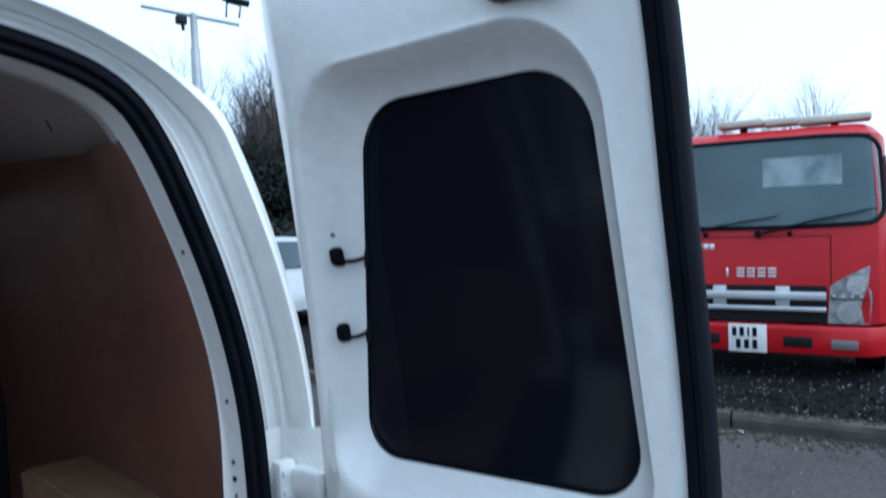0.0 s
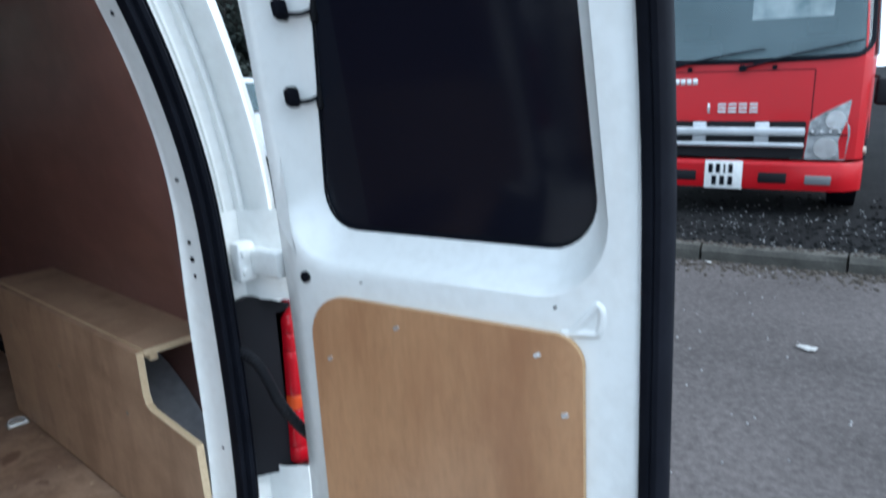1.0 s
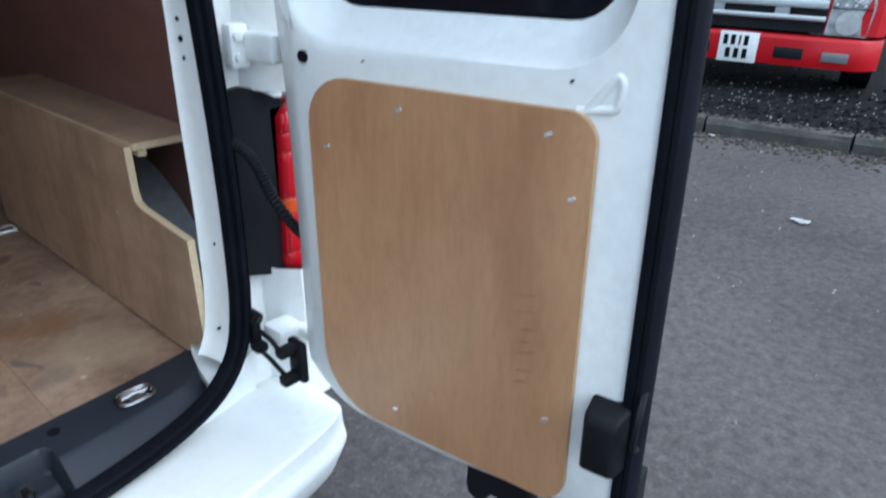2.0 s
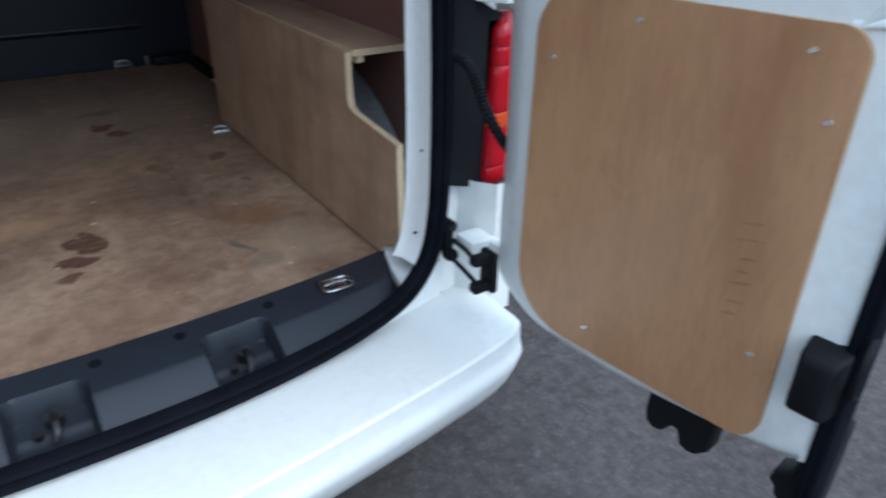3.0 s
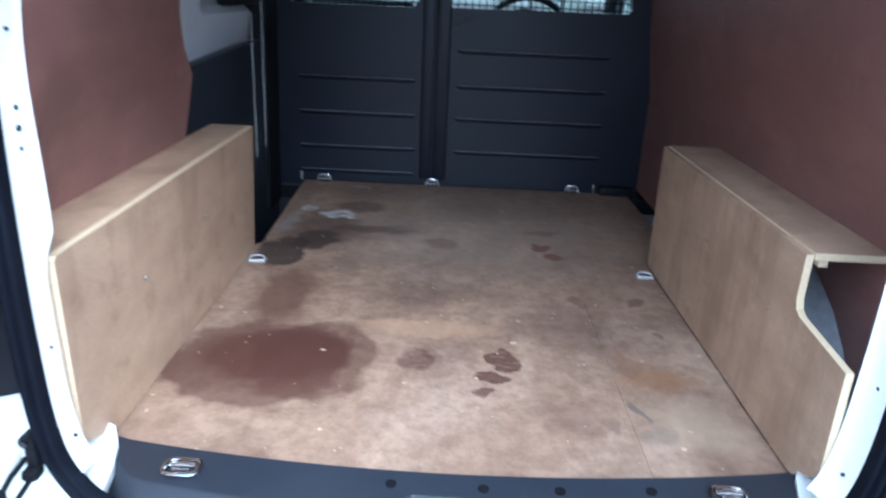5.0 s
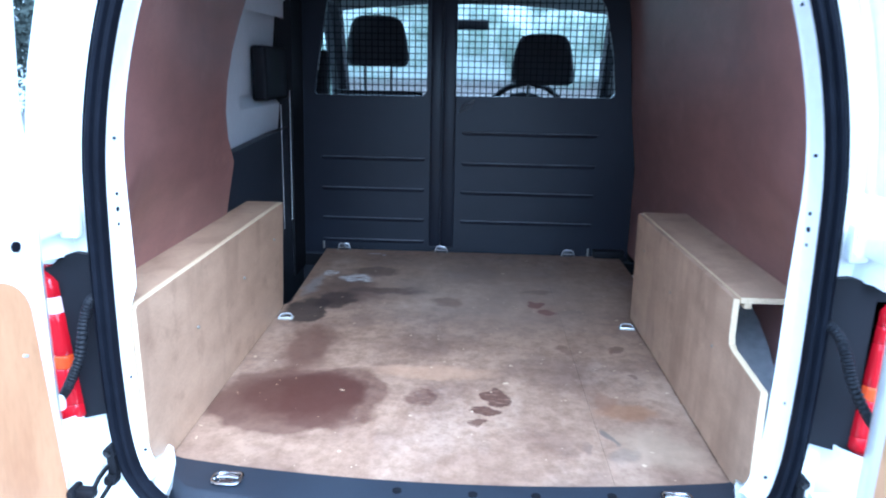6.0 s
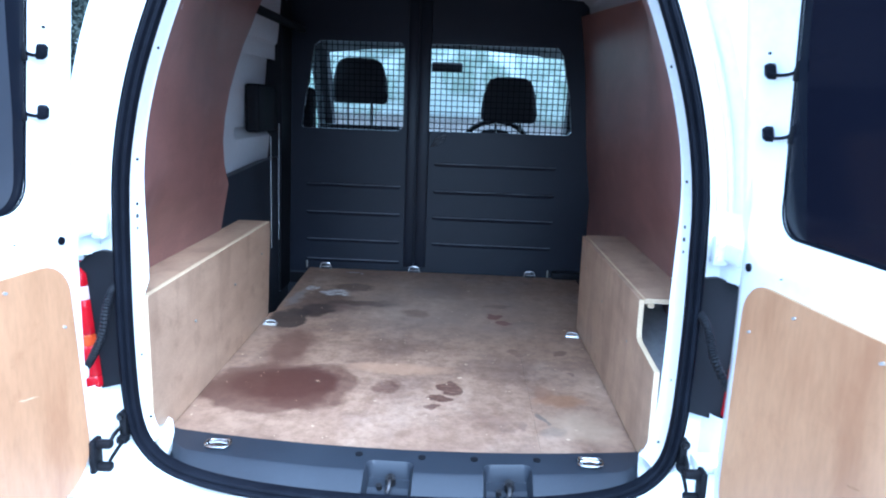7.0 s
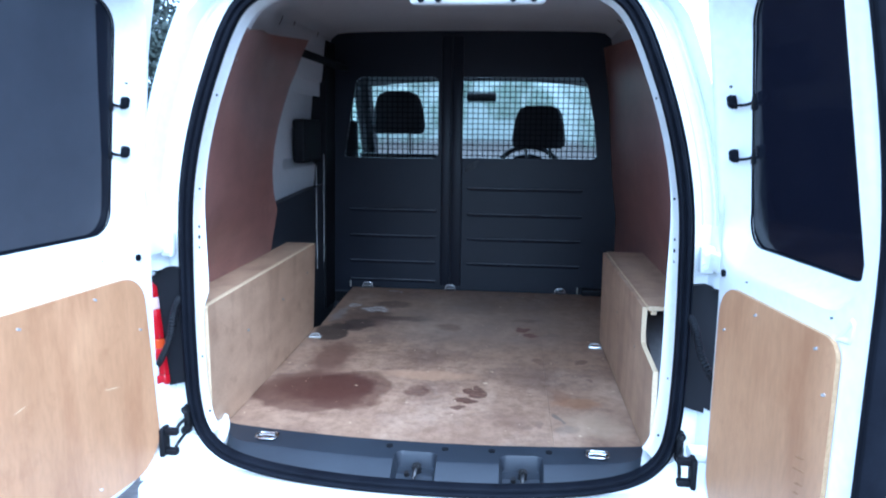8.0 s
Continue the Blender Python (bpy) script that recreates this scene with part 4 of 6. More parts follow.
def wheel_box(side):
    s = side
    ob = tagged(base("wheel_arch_box", s * 0.58, 0.45, 0.58), "tan plywood wheel arch box" + (" with a notched rear corner" if s > 0 else " with a square rear corner"), "plywood box", "wheel arch boxes")
    x0, lean, splay = (0.529, 0.003, 0.0) if s > 0 else (0.551, 0.012, 0.024)
    if s > 0:
        outline = [(0.0, 0.5865), (0.892, 0.5865), (0.895, 0.92), (0.1, 0.92), (0.1, 0.845), (0.094, 0.83), (0.08, 0.823), (-0.066, 0.808), (-0.068, 0.64), (-0.045, 0.618), (-0.012, 0.606)]
    else:
        outline = [(0.0, 0.583), (0.892, 0.583), (0.895, 0.9235), (-0.063, 0.9235), (-0.068, 0.918), (-0.066, 0.64), (-0.045, 0.618), (-0.012, 0.606)]
    bm = bmesh.new()
    add_prism(bm, outline, lambda p, k: (s * (x0 + 0.012 * k - lean * (p[1] - 0.58) / 0.33 * (1 if s > 0 else max(0, p[0]) / 0.9) + splay * p[0]), p[0], p[1]), edge_mat=1)
    if s > 0:
        for f in bm.faces:
            if all(v.co.z > 0.915 for v in f.verts):
                f.material_index = 0
    part("face_panel", bm, [BOX_PLY, PLY_EDGE], ob)
    y_back = 0.096 if s > 0 else -0.062
    ys = [y_back + (0.895 - y_back) * k / 10 for k in range(11)]
    top = [(x0 - lean * (1 if s > 0 else max(0, y) / 0.9) + 0.0125 + splay * y, y) for y in ys] + [(max(wall_x(0.93, y) + 0.004, side_x(0.93) - 0.004), y) for y in reversed(ys)]
    bm = bmesh.new()
    add_prism(bm, top, lambda p, k: (s * p[0], p[1], 0.9125 + 0.0115 * k), edge_mat=1)
    part("top_panel", bm, [BOX_PLY, PLY_EDGE], ob)
    # batten under the open end of the lid
    if s > 0:
        part("batten", box((0.548, y_back + 0.004, 0.9), (0.562, 0.88, 0.9115), None, 0.001), PLY_EDGE, ob)
    for y, z in ((0.18, 0.79), (0.5, 0.8), (0.79, 0.83)):
        b = bmesh.new()
        add_disc(b, (s * (x0 - 0.0005 - lean * (z - 0.58) / 0.33 + splay * y), y, z), (1, 0, 0), 0.0036, 0.0015 if s > 0 else 0.004, 10)
        part("screw_head", b, ZINC, ob)


wheel_box(1)
wheel_box(-1)


def wheel_arch(side):
    s = side
    bm = bmesh.new()
    arc = [(0.475 + 0.4 * math.cos(radians(a)), 0.55 + 0.305 * math.sin(radians(a))) for a in range(0, 181, 12)]
    add_prism(bm, arc, lambda p, k: (s * (0.572 + 0.084 * k), p[0], p[1]))
    part("wheel_arch", bm, GALV, van, "pale metal wheel arch inside its box")


wheel_arch(1)
wheel_arch(-1)


def side_lining(side):
    """Film-faced ply following the curved wall."""
    s = side
    fs = [0, 0.15, 0.305, 0.36, 0.44, 0.51, 0.58, 0.65, 0.72, 0.79, 0.85, 0.9, 0.95, 1.0]
    cut = [0.7, 0.7, 0.7, 0.72, 0.735, 0.668, 0.642, 0.647, 0.675, 0.727, 0.78, 0.835, 0.88, 0.94]
    bm = bmesh.new()
    for t in (0.0, 0.008):
        rows = []
        for k in range(15):
            row = []
            for f, c in zip(fs, cut):
                y1 = 1.655 if s > 0 else c
                z_ = 0.6 + f * 0.985
                ya = -0.071 - 0.012 * ease((z_ - 0.95) / 0.25)
                y = ya + (y1 - ya) * (k / 14) ** 1.3
                z = 0.6 + f * (0.985 + 0.15 * (max(0, y) / 1.66) ** 0.8)
                row.append((s * (wall_x(z, y) + t), y, z))
            rows.append(row)
        vs = add_loft(bm, rows, closed=False)
        if t == 0.0:
            first = vs
    a, b = first, vs
    for p, q in ((a[0], b[0]), (a[-1], b[-1]), ([r[0] for r in a], [r[0] for r in b]), ([r[-1] for r in a], [r[-1] for r in b])):
        for i in range(len(p) - 1):
            bm.faces.new((p[i], p[i + 1], q[i + 1], q[i])).material_index = 1
    ob = tagged(base("side_lining", s * 0.62, 0.3, 0.9), "red-brown film-faced plywood wall lining" + (" running to the bulkhead" if s > 0 else " cut short beside the sliding door"), "wall lining", "side linings")
    part("lining_sheet", bm, [LINING, PLY_EDGE], ob)


side_lining(1)
side_lining(-1)


def floor_bracket(x, y, turn):
    """Flush floor lashing point: pressed plate, dark slot and a folded ring."""
    at = pose(x, y, 0.58, 0, 0, turn)
    ob = tagged(base("floor_ring", x, y, 0.58), "plated lashing ring let into the plywood floor", "lashing ring", "floor rings")
    part("plate", box((-0.024, -0.015, -0.004), (0.024, 0.015, 0.0025), at, 0.001), ZINC, ob)
    part("slot", box((-0.017, -0.008, 0.0), (0.017, 0.0, 0.0034), at, 0.0005), RUBBER, ob)
    bm = bmesh.new()
    add_tube(bm, smooth_path([(-0.019, -0.001, 0.004), (-0.015, 0.009, 0.009), (0.0, 0.012, 0.0105), (0.015, 0.009, 0.009), (0.019, -0.001, 0.004)], 4), 0.0032, 7)
    add_tube(bm, [(-0.02, -0.011, 0.0045), (0.02, -0.011, 0.0045)], 0.0026, 7)
    bmesh.ops.transform(bm, matrix=at, verts=bm.verts)
    part("ring", bm, CHROME, ob)
    return ob


floor_bracket(-0.539, 0.8, 4)
floor_bracket(0.503, 0.815, -4)


# ======== bulkhead and cab ========
def bulkhead():
    Y = 1.66
    ob = tagged(base("bulkhead", 0, Y, 0.58), "dark steel bulkhead with two mesh windows", "bulkhead")
    wins = [[(-0.632, 1.232), (-0.624, 1.222), (-0.194, 1.222), (-0.174, 1.24), (-0.172, 1.585), (-0.19, 1.602), (-0.545, 1.602), (-0.572, 1.58), (-0.612, 1.36)],
            [(-0.078, 1.24), (-0.063, 1.226), (0.56, 1.23), (0.576, 1.245), (0.558, 1.4), (0.518, 1.57), (0.495, 1.602), (-0.06, 1.602), (-0.076, 1.585)]]
    edge = [(-0.78, 0.56), (0.68, 0.56), (0.68, 1.2), (0.67, 1.7), (0.63, 1.808), (0.5, 1.82), (0, 1.824), (-0.55, 1.82), (-0.7, 1.81), (-0.76, 1.7), (-0.78, 1.1)]
    bm = bmesh.new()
    layers = []
    for y in (Y, Y + 0.03):
        loops = [[bm.verts.new((x, y, z)) for x, z in pts] for pts in (edge, *wins)]
        fill_between(bm, loops[0], loops[1:])
        layers.append(loops)
    for a, b in zip(*layers):
        for i in range(len(a)):
            j = (i + 1) % len(a)
            bm.faces.new((a[i], a[j], b[j], b[i]))
    part("bulkhead_panel", bm, BULK, ob)
    post = bmesh.new()
    add_box(post, (-0.158, Y - 0.009, 0.6), (-0.112, Y, 1.79), None, 0.005)
    add_box(post, (-0.108, Y - 0.012, 0.6), (-0.056, Y, 1.79), None, 0.006)
    part("centre_post", post, BULK, ob)
    for x0, x1, rows in ((-0.03, 0.52, (0.715, 0.838, 0.958, 1.083)), (-0.61, -0.178, (0.622, 0.716, 0.844, 0.972))):
        for z in rows:
            b = bmesh.new()
            prof = ((0.0005, -0.014), (-0.0022, -0.01), (-0.0036, -0.0016), (-0.0042, 0.0), (-0.0034, 0.0016), (0.0005, 0.003))
            rings = []
            for f, k in ((0.0, 0.05), (0.012, 0.6), (0.035, 1.0), (0.5, 1.0), (0.965, 1.0), (0.988, 0.6), (1.0, 0.05)):
                rings.append([(x0 + (x1 - x0) * f, Y + q * k, z + h * (0.4 + 0.6 * k)) for q, h in prof])
            vs = add_loft(b, rings, False)
            # upper faces of each rib take the pale colour as a painted-on highlight
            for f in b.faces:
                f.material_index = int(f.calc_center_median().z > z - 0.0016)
            part("pressed_rib", b, [BULK, RIB_HIGHLIGHT], ob, smooth=50)
    for pts, x0, x1 in ((wins[0], -0.645, -0.165), (wins[1], -0.085, 0.58)):
        g = bmesh.new()
        for k in range(int((x1 - x0) / 0.0248) + 1):
            x = x0 + 0.0248 * k
            add_box(g, (x - 0.0019, Y + 0.012, 1.215), (x + 0.0019, Y + 0.0158, 1.61))
        for k in range(17):
            z = 1.214 + 0.0248 * k
            add_box(g, (x0, Y + 0.0082, z - 0.0019), (x1, Y + 0.012, z + 0.0019))
        part("mesh_grille", g, RUBBER, ob, "black welded wire mesh", smooth=0)
    part("latch_block", box((0.53, Y - 0.05, 0.581), (0.66, Y, 0.612), None, 0.006), BLACK, ob)
    catch = bmesh.new()
    for k in range(3):
        add_box(catch, (-0.03, -0.012, -0.0035), (0.03, 0.0, 0.0035), Matrix.Translation((-0.018 + 0.006 * k, Y - 0.002, 1.172 + 0.014 * k)) @ pose(0, 0, 0, 0, -24, 0), 0.002)
    part("catch", catch, DARK_STEEL, ob, "dull steel catch beside the centre post")
    for x in (-0.605, 0.512):
        part("floor_clip", box((x - 0.003, Y - 0.02, 0.581), (x + 0.003, Y - 0.008, 0.612), None, 0.001), ZINC, ob)
    return ob


bulkhead()


def seat(x, name, label, lift):
    ob = tagged(base(name, x, 2.0, 0.55), label, "seat", "cab seats")

    def cushion(w0, w1, y0, y1, z0, z1, lean, r):
        bm = bmesh.new()
        rings = []
        for k in range(9):
            t = k / 8
            z = z0 + (z1 - z0) * t
            w = w0 + (w1 - w0) * t
            sh = 1 - 0.35 * ease((t - 0.72) / 0.28) - 0.12 * ease((0.12 - t) / 0.12)
            pts = rounded(-w / 2 * (0.9 + 0.1 * sh), w / 2 * (0.9 + 0.1 * sh), (y0 - y1) / 2 * sh, (y1 - y0) / 2 * sh, r * sh, 4)
            rings.append([(x + p[0], (y0 + y1) / 2 + p[1] - lean * t, z) for p in pts])
        add_loft(bm, rings, True, True)
        return bm

    part("seat_base", cushion(0.5, 0.5, 2.02, 2.5, 0.6, 0.88, 0, 0.06), FABRIC, ob)
    part("backrest", cushion(0.48, 0.42, 1.95, 2.08, 0.8, 1.232 + lift * 0.3, 0.05, 0.05), FABRIC, ob)
    top, low = 1.552 + lift, 1.335 + lift
    side = [(-0.112, low), (0.112, low), (0.132, low + 0.012), (0.137, low + 0.04), (0.127, low + 0.12), (0.112, top - 0.04), (0.096, top - 0.015), (0.066, top - 0.003), (0.0, top), (-0.066, top - 0.003), (-0.096, top - 0.015), (-0.112, top - 0.04), (-0.127, low + 0.12), (-0.137, low + 0.04), (-0.132, low + 0.012)]
    mid_z = (top + low) / 2
    bm = bmesh.new()
    add_loft(bm, [[(x + u * k, y, mid_z + (z - mid_z) * k) for u, z in side] for y, k in ((1.935, 0.8), (1.94, 0.92), (1.955, 1.0), (2.01, 1.0), (2.03, 0.93), (2.038, 0.8))], True, True)
    part("headrest", bm, FABRIC, ob, smooth=60)
    for dx in (-0.06, 0.06):
        part("headrest_post", tube([(x + dx, 1.99, 1.22), (x + dx, 1.985, 1.36 + lift)], 0.006, 8), STEEL, ob)
    return ob


seat(-0.418, "passenger_seat", "dark fabric passenger seat with a headrest", 0.0)
seat(0.312, "driver_seat", "dark fabric driver's seat with a lower headrest", -0.065)


def cab():
    """Dashboard, wheel, windscreen, pillars, roof, doors and nose that close the van in front."""
    bm = bmesh.new()
    prof = [(2.55, 0.62), (2.5, 0.9), (2.55, 1.1), (2.62, 1.165), (2.85, 1.17), (3.02, 1.12), (3.05, 0.6)]
    add_prism(bm, prof, lambda p, k: (-0.8 + 1.6 * k, p[0], p[1]))
    part("dashboard", bm, BLACK, van)
    bm = bmesh.new()
    ring = [Vector((0.272 + 0.19 * math.cos(radians(a)), 2.36 - 0.075 * math.sin(radians(a)), 1.105 + 0.165 * math.sin(radians(a)))) for a in range(0, 360, 12)]
    add_tube(bm, ring, 0.014, 8, closed=True)
    for a in (0, 180, 270):
        add_tube(bm, [(0.272, 2.37, 1.105), (0.272 + 0.19 * math.cos(radians(a)), 2.36 - 0.075 * math.sin(radians(a)), 1.105 + 0.165 * math.sin(radians(a)))], 0.012, 6)
    add_disc(bm, (0.272, 2.365, 1.105), (0, -0.9, 0.42), 0.06, 0.04, 16)
    part("steering_wheel", bm, BLACK, van)
    bm = bmesh.new()
    dome = [(0.272 + 0.15 * math.cos(radians(a)), 1.1 + 0.125 * math.sin(radians(a))) for a in range(0, 181, 12)]
    add_loft(bm, [[(x, y, z + dz) for x, z in dome] for y, dz in ((2.5, -0.004), (2.51, 0.0), (2.68, -0.02))], True, True)
    part("instrument_hood", bm, BLACK, van, "black domed hood over the instruments")
    part("rear_view_mirror", box((-0.1, 2.5, 1.525), (0.075, 2.53, 1.578), None, 0.012, 3), BLACK, van)
    bm = bmesh.new()
    add_loft(bm, [[(x, y, z + 0.05 * (1 - (x / 0.75) ** 2)) for x in (-0.72, -0.45, -0.2, 0, 0.2, 0.45, 0.72)] for y, z in ((1.69, 1.77), (2.0, 1.76), (2.3, 1.7), (2.42, 1.635))], closed=False)
    part("cab_roof", bm, WHITE, van)
    bm = bmesh.new()
    add_loft(bm, [[(x, y, z + 0.05 * (1 - (x / 0.75) ** 2)) for x in (-0.7, -0.45, -0.2, 0, 0.2, 0.45, 0.7)] for y, z in ((1.7, 1.752), (2.0, 1.742), (2.3, 1.68), (2.405, 1.59))], closed=False)
    part("headlining", bm, HEADLINER, van, "grey fabric cab headlining")
    bm = bmesh.new()
    add_loft(bm, [[(x, y + 0.12 * (1 - (x / 0.75) ** 2), z) for x in (-0.74, -0.5, -0.25, 0, 0.25, 0.5, 0.74)] for y, z in ((2.35, 1.66), (3.0, 1.12))], closed=False)
    ws = part("windscreen", bm, HAZY_GLASS, van, "windscreen with a thin film of dust")
    ws.visible_shadow = False
    for s in (1, -1):
        part("windscreen_pillar", tube([(s * 0.78, 3.02, 1.1), (s * 0.71, 2.4, 1.64), (s * 0.7, 1.72, 1.72)], 0.055, 8), BLACK, van)
        part("belt_pillar", box((min(s * 0.6, s * 0.66), 1.78, 0.9), (max(s * 0.6, s * 0.66), 1.84, 1.4), None, 0.02), BLACK, van)
        part("door_pillar", box((min(s * 0.7, s * 0.82), 1.68, 0.5), (max(s * 0.7, s * 0.82), 1.86, 1.66), None, 0.02), BLACK, van)
        bm = bmesh.new()
        add_prism(bm, [(1.7, 0.26), (3.3, 0.26), (3.3, 1.0), (3.0, 1.12), (1.7, 1.15)], lambda p, k: (s * (0.8 + 0.06 * k), p[0], p[1]))
        part("cab_door", bm, WHITE, van)
        bm = bmesh.new()
        add_prism(bm, [(1.84, 1.15), (2.98, 1.12), (2.42, 1.62), (1.84, 1.68)], lambda p, k: (s * (0.8 + 0.004 * k) - s * 0.1 * (p[1] - 1.12), p[0], p[1]))
        g = part("side_window", bm, CLEAR_GLASS, van)
        g.visible_shadow = False
    bm = bmesh.new()
    add_loft(bm, [[(x, y - 0.1 * (x / 0.8) ** 2, z) for x in (-0.84, -0.5, 0, 0.5, 0.84)] for y, z in ((3.02, 1.1), (3.4, 1.02), (3.75, 0.9), (3.85, 0.7), (3.87, 0.3))], closed=False)
    part("bonnet", bm, WHITE, van)
    part("cab_floor", box((-0.8, 1.66, 0.5), (0.8, 3.3, 0.55)), BLACK, van)
    part("underbody", box((-0.62, 0.05, 0.3), (0.62, 3.6, 0.4), None, 0.03), BLACK, van)
    for y in (0.42, 3.1):
        for s in (1, -1):
            bm = bmesh.new()
            add_disc(bm, (s * 0.76, y, 0.31), (1, 0, 0), 0.31, 0.19, 28)
            wheel = part("wheel", bm, RUBBER, van)
            b = bmesh.new()
            add_disc(b, (s * 0.852, y, 0.31), (1, 0, 0), 0.2, 0.02, 24)
            part("wheel_trim", b, SILVER, wheel)


cab()


# ======== rear doors ========
DOOR_TURN = 8.0


def door_place(side):
    a = radians(DOOR_TURN)
    d, nrm = Vector((math.sin(a), -math.cos(a))), Vector((-math.cos(a), -math.sin(a)))

    def at(u, z, w):
        w = w + 0.09 * max(0.0, (z - 1.18) / 0.46) ** 1.6
        x, y = 0.655 + u * d.x + w * nrm.x, -0.19 + u * d.y + w * nrm.y
        return Vector((side * x, y, z))

    return at


def door_outline(width, n=10):
    """Closed outline in u and z: foot rising to the free edge, hinge side following the body's curve."""
    foot = [(0.056, 0.66), (0.064, 0.628), (0.085, 0.605), (0.13, 0.583), (0.2, 0.575), (0.3, 0.575), (width - 0.1, 0.587), (width - 0.03, 0.6), (width - 0.004, 0.614), (width, 0.64)]
    free = [(width, 0.9), (width, 1.2), (width, 1.45), (width + 0.005, 1.6), (width + 0.002, 1.74), (width - 0.03, 1.785)]
    top = [(width - 0.12, 1.8), (0.36, 1.802), (0.23, 1.8), (0.15, 1.79), (0.115, 1.77)]
    hinge = [(0.093, 1.72), (0.079, 1.62), (0.06, 1.45), (0.048, 1.3), (0.047, 1.15), (0.053, 1.05), (0.057, 0.85)]
    return foot + free + top + hinge


def shrink(loop, off):
    """Move a counter-clockwise loop inward."""
    out, n = [], len(loop)
    for i, (u, z) in enumerate(loop):
        (ua, za), (ub, zb) = loop[i - 1], loop[(i + 1) % n]
        tu, tz = ub - ua, zb - za
        k = math.hypot(tu, tz) or 1
        out.append((u - off * tz / k, z + off * tu / k))
    return out


def rear_door(side, width):
    at = door_place(side)
    outline = [(p.x, p.z) for p in smooth_path([(u - ((0.038 if z < 1.25 else 0.016) if side < 0 and u < 0.1 else 0.0), 0, z) for u, z in door_outline(width)], 3, True)]
    slant, base_u = (0.2, 0.098) if side > 0 else (0.08, 0.103)
    glass = [(u + (slant if u < 0.3 else -0.03) * (z - 1.2), z) for u, z in rounded(base_u, width - 0.074, 1.149 if side > 0 else 1.136, 1.59, (0.062, 0.055, 0.06, 0.062), 7)]
    deep = [(u + (0.1 if u < 0.3 else -0.02) * (z - 1.2), z) for u, z in rounded(0.06, width - 0.049, 1.108 if side > 0 else 1.096, 1.628, (0.09, 0.08, 0.085, 0.09), 7)]
    mid = [(g[0] * 0.38 + e[0] * 0.62, g[1] * 0.38 + e[1] * 0.62) for g, e in zip(glass, deep)]
    ply_in = 0.1 if side > 0 else 0.053
    ply_out = width - (0.071 if side > 0 else 0.055)
    ply = rounded(ply_in, ply_out, 0.608, 1.074 if side > 0 else 1.047, (0.088, 0.035, 0.03, 0.06), 7)
    if side < 0:
        ply = [(u + 0.067 * (z - 0.66) * ease((0.25 - u) / 0.1), z) for u, z in ply]
    bm = bmesh.new()

    def ring(loop, w, push=0.0):
        return [bm.verts.new(at(u - push * ease((0.13 - u) / 0.07), z, w(z) if callable(w) else w)) for u, z in loop]

    def join(a, b):
        for i in range(len(a)):
            j = (i + 1) % len(a)
            bm.faces.new((a[i], a[j], b[j], b[i]))

    push = (0.05, 0.05, 0.026, 0.004) if side > 0 else (0.04, 0.034, 0.008, -0.006)
    r0, r1, r2, r3, r4 = ring(shrink(outline, 0.026), 0.0, push[0]), ring(shrink(outline, 0.01), 0.03, push[1]), ring(shrink(outline, 0.003), 0.046, push[2]), ring(shrink(outline, 0.012), 0.062, push[3]), ring(shrink(outline, 0.024), 0.068)
    for a, b in ((r0, r1), (r1, r2), (r2, r3), (r3, r4)):
        join(a, b)
    e00, e0, e1, e2, e3 = ring(shrink(deep, -0.012), 0.068), ring(deep, lambda z: 0.0674 + 0.0038 * ease((z - 1.28) / 0.25)), ring([((d[0] * 2 + m[0]) / 3, (d[1] * 2 + m[1]) / 3) for d, m in zip(deep, mid)], lambda z: 0.0625 + 0.005 * ease((z - 1.28) / 0.25)), ring(mid, 0.044), ring(glass, 0.03)
    fill_between(bm, r4, [e00])
    for a, b in ((e00, e0), (e0, e1), (e1, e2), (e2, e3)):
        join(a, b)
    g0 = ring(glass, 0.0)
    join(e3, g0)
    fill_between(bm, r0, [g0])
    door = part("rear_door", bm, WHITE, van, "white rear door standing open, lined with plywood below a dark window", smooth=40)
    bm = bmesh.new()
    add_prism(bm, glass, lambda p, k: at(p[0], p[1], 0.018 + 0.006 * k))
    pane = part("door_window", bm, GLASS_RIM, door, "near-black tinted window glass")
    bm = bmesh.new()
    film = [(u + 0.02 * ease((0.3 - u) / 0.15), z + 0.004) for u, z in shrink(glass, 0.003)]
    add_prism(bm, film, lambda p, k: at(p[0], p[1], 0.0243 + 0.0006 * k))
    part("tint_film", bm, DARK_GLASS if side > 0 else DUSTY_GLASS, pane, "clean dark tint film" if side > 0 else "dusty dark tint film")
    bm = bmesh.new()
    pts = [at(u, z, 0.0275) for u, z in glass]
    add_tube(bm, pts, 0.0022, 6, closed=True)
    part("window_gasket", bm, RUBBER, door)
    bm = bmesh.new()
    add_prism(bm, ply, lambda p, k: at(p[0], p[1], 0.0695 + 0.007 * k), edge_mat=1)
    part("plywood_panel", bm, [DOOR_PLY, DOOR_EDGE], door, "honey-coloured plywood panel screwed to the door")
    span = ply_out - ply_in
    heads = ((0.078, 0.99), (0.378, 1.049), (0.868, 1.049), (0.948, 0.989), (0.92, 0.722), (0.335, 0.643)) if side > 0 else ((0.07, 0.93), (0.264, 1.025), (0.545, 1.017), (0.9, 1.0), (0.93, 0.7), (0.3, 0.64))
    for fu, z in heads:
        b = bmesh.new()
        u = ply_in + fu * span
        ct, st = math.cos(0.45), math.sin(0.45)
        head = [(u + ct * p - st * q, z + st * p + ct * q) for p, q in rounded(-0.0042, 0.0042, -0.0023, 0.0023, 0.0018, 3)]
        add_loft(b, [[at(p, q, 0.0766 + dw) for p, q in head] for dw in (0, 0.0018)], True, True)
        part("screw", b, CHROME, door)
